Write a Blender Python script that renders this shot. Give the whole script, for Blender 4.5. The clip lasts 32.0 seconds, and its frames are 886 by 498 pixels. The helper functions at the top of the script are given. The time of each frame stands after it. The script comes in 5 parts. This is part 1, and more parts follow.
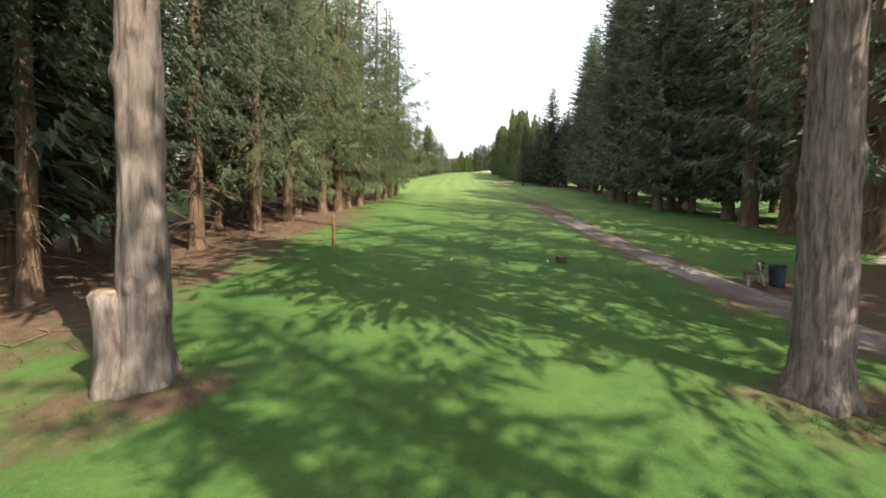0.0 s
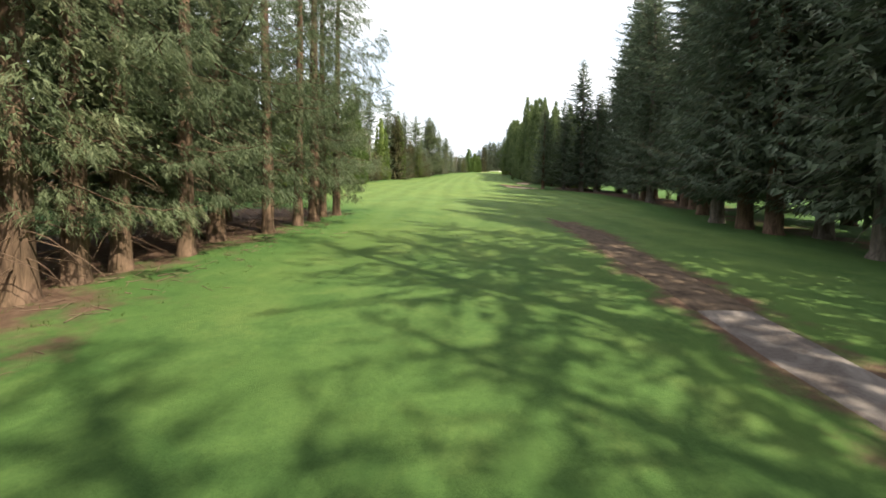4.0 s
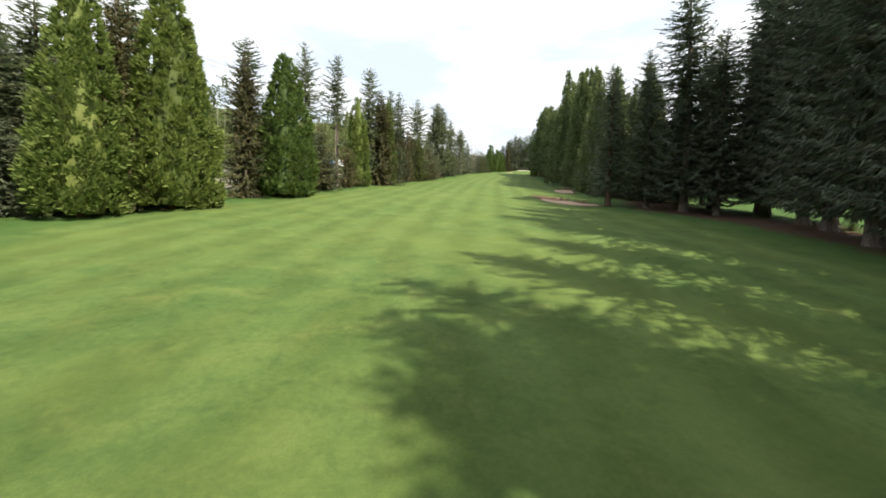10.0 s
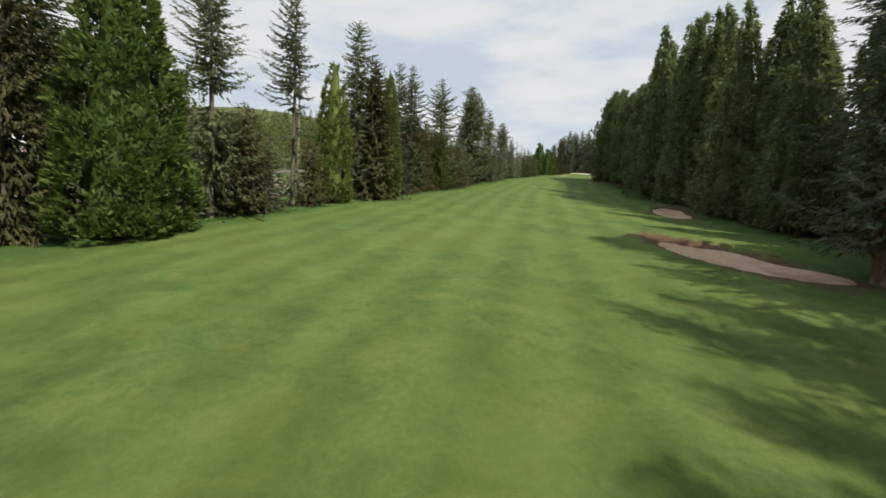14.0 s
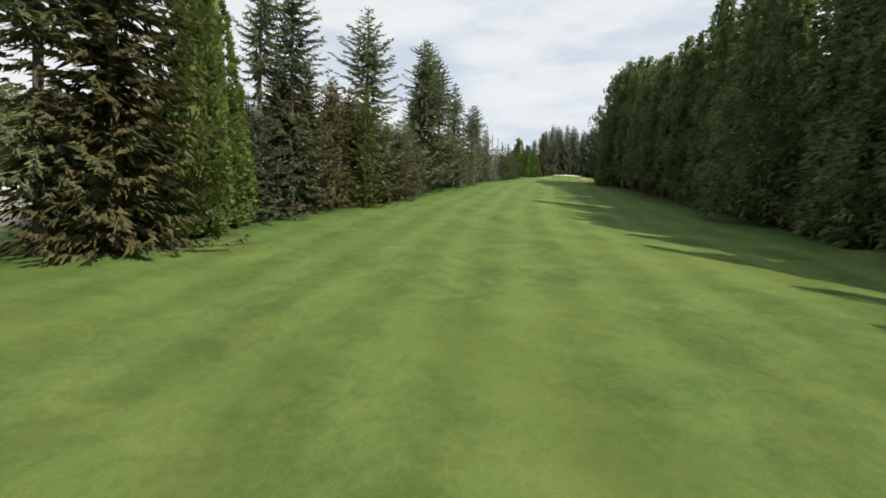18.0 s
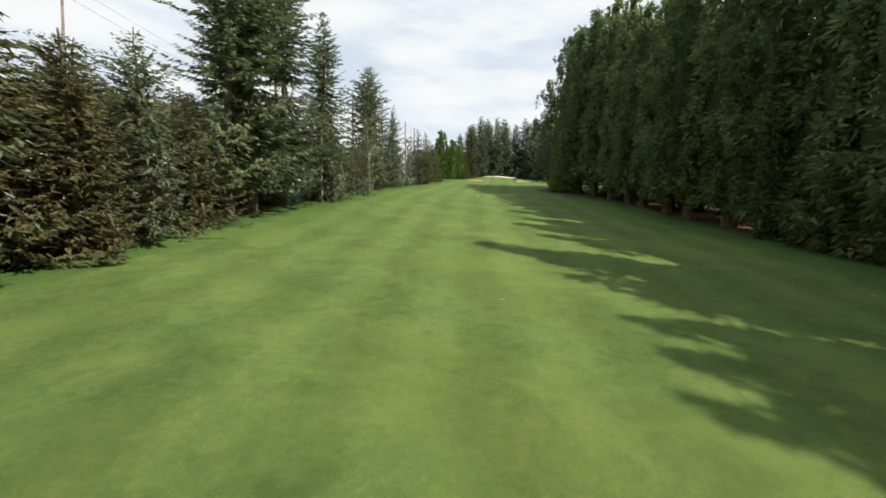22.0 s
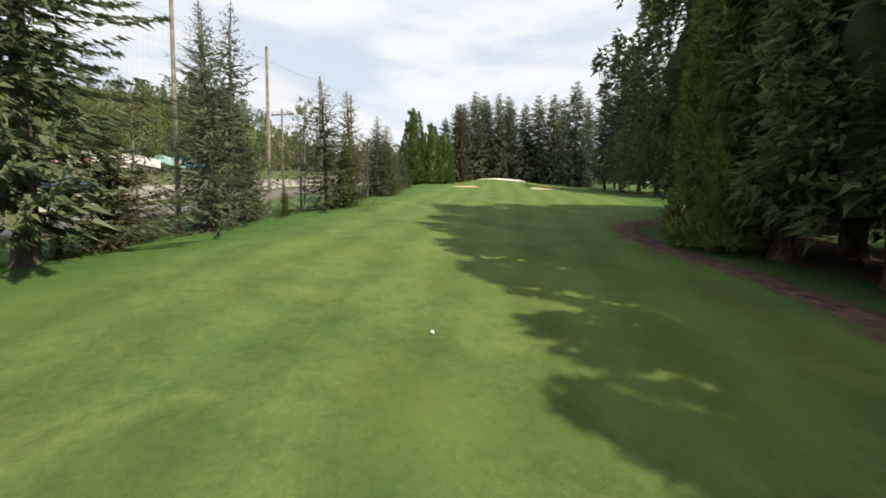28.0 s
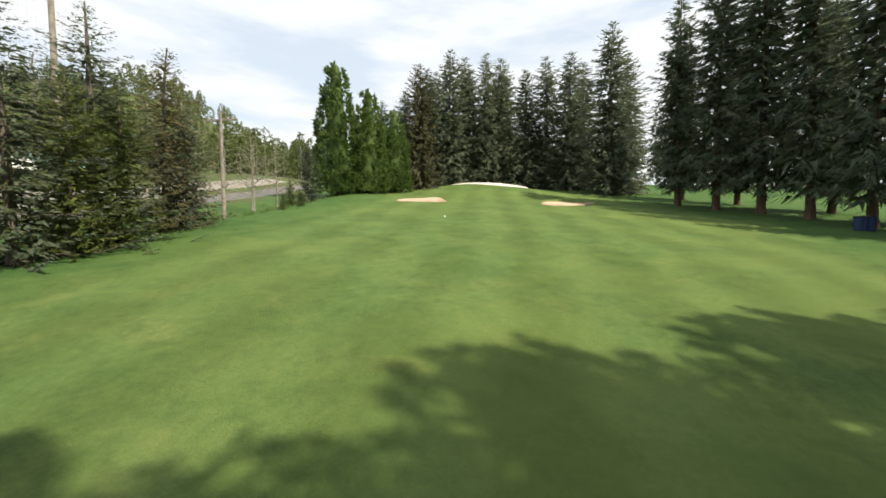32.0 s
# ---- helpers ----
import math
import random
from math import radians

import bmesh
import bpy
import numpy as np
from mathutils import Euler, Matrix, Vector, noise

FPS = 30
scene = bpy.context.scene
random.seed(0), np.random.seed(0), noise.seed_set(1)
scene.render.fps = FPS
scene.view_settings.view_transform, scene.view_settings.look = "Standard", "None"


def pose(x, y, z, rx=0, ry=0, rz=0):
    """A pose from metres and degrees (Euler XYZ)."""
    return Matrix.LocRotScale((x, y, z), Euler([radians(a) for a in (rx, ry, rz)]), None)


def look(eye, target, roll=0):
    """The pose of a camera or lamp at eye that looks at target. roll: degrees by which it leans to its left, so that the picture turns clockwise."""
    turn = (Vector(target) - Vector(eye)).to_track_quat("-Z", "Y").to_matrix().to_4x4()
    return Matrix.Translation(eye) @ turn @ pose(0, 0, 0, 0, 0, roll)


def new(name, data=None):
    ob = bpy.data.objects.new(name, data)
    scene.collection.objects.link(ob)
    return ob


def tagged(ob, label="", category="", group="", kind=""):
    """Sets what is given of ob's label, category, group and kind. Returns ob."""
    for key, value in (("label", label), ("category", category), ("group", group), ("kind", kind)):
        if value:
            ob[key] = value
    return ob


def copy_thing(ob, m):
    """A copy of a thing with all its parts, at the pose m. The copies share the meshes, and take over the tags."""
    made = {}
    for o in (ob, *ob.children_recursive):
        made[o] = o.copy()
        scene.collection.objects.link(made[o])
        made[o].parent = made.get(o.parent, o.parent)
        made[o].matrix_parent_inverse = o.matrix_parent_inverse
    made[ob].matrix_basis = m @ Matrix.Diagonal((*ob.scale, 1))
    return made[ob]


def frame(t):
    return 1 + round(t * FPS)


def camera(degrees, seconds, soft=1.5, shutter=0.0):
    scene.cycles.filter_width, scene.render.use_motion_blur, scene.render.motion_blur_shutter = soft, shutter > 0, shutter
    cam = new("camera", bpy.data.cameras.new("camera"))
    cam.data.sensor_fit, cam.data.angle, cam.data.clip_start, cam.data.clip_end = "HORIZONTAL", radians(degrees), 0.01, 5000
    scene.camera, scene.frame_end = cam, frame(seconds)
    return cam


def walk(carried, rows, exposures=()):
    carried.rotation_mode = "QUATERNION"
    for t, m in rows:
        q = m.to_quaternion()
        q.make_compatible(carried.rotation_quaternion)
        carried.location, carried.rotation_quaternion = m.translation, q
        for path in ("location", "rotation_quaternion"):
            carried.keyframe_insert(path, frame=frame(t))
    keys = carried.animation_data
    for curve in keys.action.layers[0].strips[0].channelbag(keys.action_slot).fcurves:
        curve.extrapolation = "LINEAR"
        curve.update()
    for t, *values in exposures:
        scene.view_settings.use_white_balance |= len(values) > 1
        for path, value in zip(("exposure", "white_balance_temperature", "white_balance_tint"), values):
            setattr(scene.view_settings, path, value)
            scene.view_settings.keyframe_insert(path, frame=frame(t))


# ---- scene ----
cam = camera(98.4, 32.0, soft=1.7)
PATH = [
    (0, (-0.034, -0.043, 4.339), (0.019, 1.954, 4.248), 0.8),
    (0.5, (0.429, 2.771, 4.849), (0.48, 4.768, 4.758), 0.9),
    (1, (0.995, 5.651, 5.388), (1.044, 7.648, 5.293), 0.9),
    (1.5, (1.573, 8.598, 5.928), (1.621, 10.595, 5.834), 0.9),
    (2, (2.067, 11.564, 6.431), (2.117, 13.561, 6.338), 1.0),
    (2.5, (2.384, 14.498, 6.862), (2.417, 16.495, 6.77), 0.9),
    (3, (2.537, 17.376, 7.221), (2.556, 19.373, 7.129), 0.9),
    (5.5, (4.553, 31.472, 9.502), (4.545, 33.47, 9.408), 0.9),
    (6, (4.961, 34.238, 9.997), (4.953, 36.235, 9.902), 0.8),
    (6.5, (5.369, 37.019, 10.489), (5.359, 39.017, 10.393), 0.9),
    (7, (5.786, 39.772, 10.93), (5.774, 41.77, 10.833), 0.8),
    (7.5, (6.204, 42.46, 11.34), (6.19, 44.458, 11.244), 0.8),
    (8, (6.553, 45.134, 11.786), (6.515, 47.131, 11.69), 0.9),
    (8.5, (6.741, 47.954, 12.343), (6.658, 49.95, 12.244), 1.1),
    (9, (6.823, 51.044, 12.982), (6.725, 53.039, 12.883), 1.2),
    (9.5, (6.943, 54.353, 13.659), (6.835, 56.348, 13.556), 1.3),
    (10, (7.18, 57.744, 14.318), (7.059, 59.738, 14.215), 1.3),
    (10.5, (7.45, 61.093, 14.902), (7.268, 63.082, 14.799), 1.6),
    (11, (7.612, 64.385, 15.413), (7.331, 66.362, 15.306), 2.1),
    (11.5, (7.669, 67.712, 15.93), (7.358, 69.684, 15.822), 2.2),
    (12, (7.75, 71.2, 16.519), (7.419, 73.169, 16.411), 2.2),
    (12.5, (7.906, 74.942, 17.218), (7.569, 76.911, 17.111), 2.2),
    (13, (8.076, 78.914, 17.994), (7.736, 80.882, 17.887), 2.3),
    (13.5, (8.112, 83.002, 18.791), (7.768, 84.97, 18.685), 2.3),
    (14, (7.946, 87.167, 19.588), (7.6, 89.135, 19.484), 2.3),
    (14.5, (7.623, 91.335, 20.334), (7.274, 93.302, 20.231), 2.3),
    (16.5, (6.931, 108.733, 22.714), (6.591, 110.701, 22.617), 2.2),
    (17, (6.698, 112.973, 23.439), (6.433, 114.953, 23.342), 1.9),
    (17.5, (6.629, 117.211, 24.104), (6.409, 119.197, 24.012), 1.7),
    (18, (6.671, 121.413, 24.763), (6.467, 123.4, 24.671), 1.7),
    (18.5, (6.766, 125.577, 25.416), (6.584, 127.567, 25.328), 1.6),
    (19, (6.965, 129.73, 26.066), (6.979, 131.728, 25.98), 0.7),
    (19.5, (7.398, 133.884, 26.708), (7.525, 135.878, 26.623), 0.2),
    (20, (8.033, 138.001, 27.365), (8.18, 139.994, 27.281), 0.2),
    (20.5, (8.656, 142.024, 28.052), (8.812, 144.016, 27.969), 0.2),
    (21, (9.077, 145.862, 28.683), (9.238, 147.854, 28.598), 0.2),
    (21.5, (9.391, 149.469, 29.226), (9.554, 151.461, 29.141), 0.1),
    (22, (9.787, 152.878, 29.729), (9.954, 154.87, 29.646), 0.1),
    (22.5, (10.336, 156.228, 30.248), (10.51, 158.219, 30.161), 0.1),
    (23, (10.945, 159.624, 30.826), (11.119, 161.614, 30.741), 0.1),
    (23.5, (11.506, 163.065, 31.421), (11.68, 165.055, 31.337), 0.1),
    (24, (12.032, 166.541, 32.009), (12.209, 168.531, 31.927), 0.1),
    (24.5, (12.578, 170.047, 32.601), (12.757, 172.037, 32.517), 0.0),
    (25, (13.173, 173.592, 33.193), (13.355, 175.582, 33.109), 0.1),
    (25.5, (13.801, 177.165, 33.844), (13.986, 179.155, 33.762), 0.0),
    (27.5, (17.341, 189.804, 36.728), (17.52, 191.793, 36.625), 0.0),
    (28, (18.109, 193.671, 37.3), (18.287, 195.661, 37.197), 0.0),
    (28.5, (19.099, 197.544, 37.848), (19.276, 199.533, 37.749), 0.0),
    (29, (20.234, 201.442, 38.386), (20.404, 203.432, 38.289), -0.1),
    (29.5, (21.413, 205.4, 38.923), (21.584, 207.391, 38.829), -0.1),
    (30, (22.464, 209.417, 39.47), (22.631, 211.408, 39.379), -0.2),
    (30.5, (23.388, 213.453, 40.101), (23.556, 215.444, 40.01), -0.2),
    (31, (24.37, 217.521, 40.784), (24.526, 219.513, 40.693), -0.2),
    (31.5, (25.54, 221.618, 41.498), (25.741, 223.606, 41.403), -0.5),
    (32, (26.971, 225.757, 42.175), (27.17, 227.745, 42.075), -0.5),
]
walk(cam, [(t, look(eye, target, roll)) for t, eye, target, roll in PATH],
     [(0, 1.3), (1, 1.25), (2, 1.28), (3.5, 1.12), (6, 1.05), (7.5, 1.04), (9, 0.96), (11, 0.45), (13, 0.1), (14.5, 0.08), (17, 0.22), (21, 0.3), (23, 0.42), (25, 0.25), (28, 0.4), (29, 0.65), (30, 0.75), (31, 0.72), (32, 0.5)])

# ---- light: bright broken cloud, sun from the right of the fairway ----
SUN_WAY = Vector((0.526, -0.414, 0.743)).normalized()
world = bpy.data.worlds.new("sky")
scene.world = world
world.use_nodes = True
wn, wl = world.node_tree.nodes, world.node_tree.links
wn.clear()
w_out = wn.new("ShaderNodeOutputWorld")
w_sky = wn.new("ShaderNodeTexSky")
w_sky.sky_type, w_sky.sun_disc = "NISHITA", False
w_sky.sun_elevation = math.asin(SUN_WAY.z)
w_sky.sun_rotation = math.atan2(SUN_WAY.x, SUN_WAY.y)
w_b1 = wn.new("ShaderNodeBackground")
w_b1.inputs["Strength"].default_value = 0.11
wl.new(w_sky.outputs[0], w_b1.inputs["Color"])
w_co = wn.new("ShaderNodeTexCoord")
w_map = wn.new("ShaderNodeMapping")
w_map.inputs["Scale"].default_value = (1.6, 1.6, 6.5)
wl.new(w_co.outputs["Generated"], w_map.inputs["Vector"])
w_no = wn.new("ShaderNodeTexNoise")
w_no.inputs["Scale"].default_value, w_no.inputs["Detail"].default_value = 1.9, 7
w_no.inputs["Roughness"].default_value = 0.55
wl.new(w_map.outputs[0], w_no.inputs["Vector"])
w_cr = wn.new("ShaderNodeValToRGB")
w_cr.color_ramp.elements[0].position, w_cr.color_ramp.elements[0].color = 0.36, (0.80, 0.885, 0.97, 1)
w_cr.color_ramp.elements[1].position, w_cr.color_ramp.elements[1].color = 0.58, (0.97, 0.99, 1.0, 1)
wl.new(w_no.outputs[0], w_cr.inputs[0])
w_b2 = wn.new("ShaderNodeBackground")
w_b2.inputs["Strength"].default_value = 0.75
wl.new(w_cr.outputs[0], w_b2.inputs["Color"])
w_fr = wn.new("ShaderNodeMapRange")
w_fr.inputs["From Min"].default_value, w_fr.inputs["From Max"].default_value = 0.33, 0.5
w_fr.inputs["To Min"].default_value, w_fr.inputs["To Max"].default_value = 0.82, 0.99
wl.new(w_no.outputs[0], w_fr.inputs["Value"])
w_mix = wn.new("ShaderNodeMixShader")
wl.new(w_fr.outputs[0], w_mix.inputs[0])
wl.new(w_b1.outputs[0], w_mix.inputs[1])
wl.new(w_b2.outputs[0], w_mix.inputs[2])
wl.new(w_mix.outputs[0], w_out.inputs["Surface"])

sun = new("sun", bpy.data.lights.new("sun", "SUN"))
sun.data.energy, sun.data.angle, sun.data.color = 5.0, radians(0.55), (1.0, 0.91, 0.70)
sun.matrix_world = look(Vector((40, 100, 0)) + SUN_WAY * 200, (40, 100, 0))


# ---- materials ----
class Nodes:
    """A small builder for node materials."""

    def __init__(self, name):
        self.mat = bpy.data.materials.new(name)
        self.mat.use_nodes = True
        self.n, self.l = self.mat.node_tree.nodes, self.mat.node_tree.links
        self.bsdf = self.n["Principled BSDF"]
        self.out = self.n["Material Output"]

    def put(self, kind, **values):
        node = self.n.new(kind)
        for key, value in values.items():
            if key in node.inputs:
                node.inputs[key].default_value = value
        return node

    def link(self, a, b):
        self.l.new(a, b)

    def coords(self, which="Object", scale=(1, 1, 1)):
        if which == "World":
            src = self.n.new("ShaderNodeNewGeometry").outputs["Position"]
        else:
            src = self.n.new("ShaderNodeTexCoord").outputs[which]
        m = self.n.new("ShaderNodeMapping")
        m.inputs["Scale"].default_value = scale
        self.link(src, m.inputs["Vector"])
        return m.outputs[0]

    def noise(self, vec, scale, detail=4, rough=0.55, warp=0.0):
        node = self.put("ShaderNodeTexNoise", Scale=scale, Detail=detail, Roughness=rough, Distortion=warp)
        self.link(vec, node.inputs["Vector"])
        return node.outputs[0]

    def ramp(self, fac, stops):
        node = self.n.new("ShaderNodeValToRGB")
        el = node.color_ramp.elements
        while len(el) < len(stops):
            el.new(0.5)
        for e, (p, c) in zip(el, stops):
            e.position, e.color = p, (*c, 1)
        self.link(fac, node.inputs[0])
        return node.outputs[0]

    def span(self, fac, a, b, lo=0.0, hi=1.0):
        node = self.n.new("ShaderNodeMapRange")
        for k, v in (("From Min", a), ("From Max", b), ("To Min", lo), ("To Max", hi)):
            node.inputs[k].default_value = v
        self.link(fac, node.inputs["Value"])
        return node.outputs[0]

    def math(self, op, a, b=None):
        node = self.n.new("ShaderNodeMath")
        node.operation = op
        for i, v in enumerate((a, b)):
            if v is None:
                continue
            if isinstance(v, (int, float)):
                node.inputs[i].default_value = v
            else:
                self.link(v, node.inputs[i])
        return node.outputs[0]

    def mix(self, fac, a, b, mode="MIX"):
        node = self.n.new("ShaderNodeMix")
        node.data_type, node.blend_type = "RGBA", mode
        for sock, v in ((node.inputs[0], fac), (node.inputs[6], a), (node.inputs[7], b)):
            if isinstance(v, (int, float)):
                sock.default_value = v
            elif isinstance(v, tuple):
                sock.default_value = (*v, 1)
            else:
                self.link(v, sock)
        return node.outputs[2]

    def bump(self, height, strength=0.4, distance=0.02):
        node = self.put("ShaderNodeBump", Strength=strength, Distance=distance)
        self.link(height, node.inputs["Height"])
        self.link(node.outputs[0], self.bsdf.inputs["Normal"])

    def finish(self, colour, rough=0.85, spec=0.3, metal=0.0):
        if isinstance(colour, tuple):
            self.bsdf.inputs["Base Color"].default_value = (*colour, 1)
        else:
            self.link(colour, self.bsdf.inputs["Base Color"])
        self.bsdf.inputs["Roughness"].default_value = rough
        self.bsdf.inputs["Specular IOR Level"].default_value = spec
        self.bsdf.inputs["Metallic"].default_value = metal
        return self.mat


def foliage(name, dark, mid, light, brown=0.0, through_light=0.35):
    """Needle foliage: each spray its own shade, each tree its own tone, a few browned sprays."""
    m = Nodes(name)
    isle = m.n.new("ShaderNodeNewGeometry").outputs["Random Per Island"]
    tree = m.n.new("ShaderNodeObjectInfo").outputs["Random"]
    soft_dark = tuple(0.55 * a + 0.45 * b for a, b in zip(dark, mid))
    soft_light = tuple(0.6 * a + 0.4 * b for a, b in zip(light, mid))
    col = m.ramp(isle, [(0.0, soft_dark), (0.55, mid), (1.0, soft_light)])
    big = m.noise(m.coords("Object"), 0.55, 3)
    col = m.mix(m.span(big, 0.35, 0.7), col, m.mix(1.0, col, (0.72, 0.78, 0.70), "MULTIPLY"))
    if brown:
        patch = m.math("MULTIPLY", m.span(m.noise(m.coords("Object"), 0.8, 2), 0.5, 0.68), brown)
        col = m.mix(patch, col, (0.13, 0.078, 0.036))
    hsv = m.n.new("ShaderNodeHueSaturation")
    m.link(col, hsv.inputs["Color"])
    m.link(m.span(tree, 0, 1, 0.485, 0.515), hsv.inputs["Hue"])
    m.link(m.span(tree, 0, 1, 1.2, 0.8), hsv.inputs["Value"])
    m.finish(hsv.outputs[0], 0.6, 0.25)
    tr = m.n.new("ShaderNodeBsdfTranslucent")
    m.link(hsv.outputs[0], tr.inputs["Color"])
    mx = m.n.new("ShaderNodeMixShader")
    mx.inputs[0].default_value = through_light
    m.link(m.bsdf.outputs[0], mx.inputs[1])
    m.link(tr.outputs[0], mx.inputs[2])
    m.link(mx.outputs[0], m.out.inputs["Surface"])
    return m.mat


def bark(name, dark, light, fur=7.0):
    m = Nodes(name)
    v = m.coords("Object", (fur, fur, fur * 0.16))
    a = m.noise(v, 1.0, 6, 0.65, 0.6)
    b = m.noise(m.coords("Object"), 0.7, 3)
    col = m.ramp(a, [(0.3, dark), (0.72, light)])
    col = m.mix(m.span(b, 0.4, 0.7, 0, 0.6), col, m.mix(1.0, col, (0.8, 0.86, 0.72), "MULTIPLY"))
    m.bump(a, 0.9, 0.05)
    return m.finish(col, 0.95, 0.15)


def plain(name, colour, rough=0.6, metal=0.0, spec=0.4, grain=0.12, scale=6.0):
    m = Nodes(name)
    n = m.noise(m.coords("Object"), scale, 5)
    dark = tuple(c * (1 - 1.6 * grain) for c in colour)
    light = tuple(min(1, c * (1 + grain)) for c in colour)
    col = m.ramp(n, [(0.3, dark), (0.7, light)])
    m.bump(n, 0.15, 0.01)
    return m.finish(col, rough, spec, metal)


def ground_material():
    m = Nodes("turf_and_litter")
    w = m.coords("World")
    blade = m.noise(w, 26.0, 4, 0.75)
    fine = m.noise(w, 6.0, 7, 0.78)
    tuft = m.noise(w, 1.7, 6, 0.7, 0.3)
    mid = m.noise(w, 0.55, 5, 0.62, 0.6)
    wide = m.noise(w, 0.11, 4, 0.55, 0.8)
    grass = m.ramp(mid, [(0.28, (0.036, 0.086, 0.021)), (0.55, (0.052, 0.108, 0.027)), (0.78, (0.077, 0.130, 0.035))])
    grass = m.mix(m.span(fine, 0.34, 0.72, 0.0, 0.75), grass, m.mix(1.0, grass, (1.75, 1.50, 1.7), "MULTIPLY"))
    grass = m.mix(m.span(tuft, 0.52, 0.30, 0.0, 0.55), grass, (0.028, 0.068, 0.017))
    grass = m.mix(m.span(blade, 0.35, 0.7, 0.0, 0.5), grass, m.mix(1.0, grass, (0.55, 0.62, 0.55), "MULTIPLY"))
    grass = m.mix(m.span(wide, 0.44, 0.66, 0.0, 0.5), grass, (0.077, 0.134, 0.032))
    # long swaths where the mower turned the grass, ragged and uneven
    swath = m.noise(m.coords("World", (0.42, 0.09, 0.1)), 1.0, 3, 0.5, 0.9)
    turn = m.n.new("ShaderNodeMapping")
    turn.inputs["Rotation"].default_value = (0, 0, radians(38))
    turn.inputs["Scale"].default_value = (0.10, 0.50, 0.1)
    m.link(w, turn.inputs["Vector"])
    cross_swath = m.noise(turn.outputs[0], 1.0, 4, 0.55, 0.7)
    # mowing stripes along and across the fairway
    cross = m.n.new("ShaderNodeAttribute")
    cross.attribute_name = "across"
    s1 = m.math("SINE", m.math("MULTIPLY", m.math("ADD", cross.outputs["Fac"], m.span(wide, 0, 1, -0.9, 0.9)), 1.9))
    along = m.n.new("ShaderNodeAttribute")
    along.attribute_name = "diagonal"
    s2 = m.math("SINE", m.math("MULTIPLY", m.math("ADD", along.outputs["Fac"], m.span(mid, 0, 1, -1.4, 1.4)), 1.5))
    stripe = m.math("ADD", m.math("MULTIPLY", s1, m.span(swath, 0.35, 0.65, 0.45, 0.9)), m.math("MULTIPLY", s2, m.span(cross_swath, 0.4, 0.65, 0.2, 0.65)))
    stripe = m.math("ADD", stripe, m.span(cross_swath, 0.3, 0.7, -0.35, 0.35))
    mown = m.n.new("ShaderNodeAttribute")
    mown.attribute_name = "mown"
    fac = m.math("MULTIPLY", m.span(stripe, -0.7, 0.7, 0.0, 0.62), mown.outputs["Fac"])
    grass = m.mix(fac, m.mix(mown.outputs["Fac"], grass, m.mix(1.0, grass, (1.46, 1.12, 1.16), "MULTIPLY")), m.mix(1.0, grass, (2.08, 1.58, 1.80), "MULTIPLY"))
    # litter of needles and bare earth
    lit = m.n.new("ShaderNodeAttribute")
    lit.attribute_name = "litter"
    ragged = m.math("ADD", lit.outputs["Fac"], m.span(m.noise(w, 0.7, 6, 0.65), 0.2, 0.8, -0.35, 0.35))
    earth = m.ramp(m.noise(w, 3.0, 8, 0.75), [(0.25, (0.050, 0.030, 0.021)), (0.55, (0.110, 0.068, 0.048)), (0.85, (0.200, 0.138, 0.098))])
    col = m.mix(m.span(ragged, 0.40, 0.66), grass, earth)
    m.bump(m.math("ADD", fine, m.math("MULTIPLY", blade, 0.8)), 0.75, 0.06)
    return m.finish(col, 0.9, 0.15)


def asphalt_material(name="worn_asphalt", tone=1.0):
    m = Nodes(name)
    w = m.coords("World")
    a = m.noise(w, 14.0, 8, 0.8)
    b = m.noise(w, 0.5, 4, 0.6, 0.5)
    col = m.ramp(a, [(0.3, (0.075 * tone, 0.058 * tone, 0.052 * tone)), (0.7, (0.165 * tone, 0.138 * tone, 0.128 * tone))])
    col = m.mix(m.span(b, 0.48, 0.62, 0, 0.75), col, (0.26 * tone, 0.225 * tone, 0.21 * tone))
    red = m.noise(w, 1.4, 6, 0.7)
    col = m.mix(m.span(red, 0.55, 0.7, 0, 0.7), col, (0.10, 0.055, 0.040))
    m.bump(a, 0.5, 0.02)
    return m.finish(col, 0.92, 0.2)


def sand_material():
    m = Nodes("bunker_sand")
    w = m.coords("World")
    a = m.noise(w, 4.0, 8, 0.7)
    col = m.ramp(a, [(0.3, (0.38, 0.265, 0.19)), (0.7, (0.55, 0.41, 0.305))])
    damp = m.noise(w, 0.35, 3, 0.5)
    col = m.mix(m.span(damp, 0.5, 0.66, 0, 0.75), col, (0.215, 0.150, 0.110))
    m.bump(a, 0.4, 0.03)
    return m.finish(col, 0.95, 0.15)


GROUND = ground_material()
ASPHALT = asphalt_material(tone=0.85)
EARTH_PATH = plain("brown_path_earth", (0.100, 0.070, 0.050), 0.95, spec=0.15, grain=0.4, scale=2.2)
SAND = sand_material()
WHITE_SAND = plain("pale_dry_sand", (0.74, 0.70, 0.62), 0.95, spec=0.15, grain=0.08)
GRAVEL = plain("pale_gravel", (0.27, 0.245, 0.215), 0.95, spec=0.2, grain=0.25, scale=12)
NEEDLE_DARK = foliage("dark_spruce_needles", (0.054, 0.076, 0.053), (0.111, 0.142, 0.096), (0.195, 0.227, 0.154), 0.2, 0.4)
NEEDLE_END = foliage("blue_green_spruce_needles", (0.070, 0.092, 0.062), (0.135, 0.164, 0.108), (0.220, 0.245, 0.160), 0.3, 0.4)
NEEDLE_MID = foliage("grey_green_spruce_needles", (0.064, 0.089, 0.050), (0.140, 0.173, 0.096), (0.249, 0.281, 0.168), 0.25, 0.36)
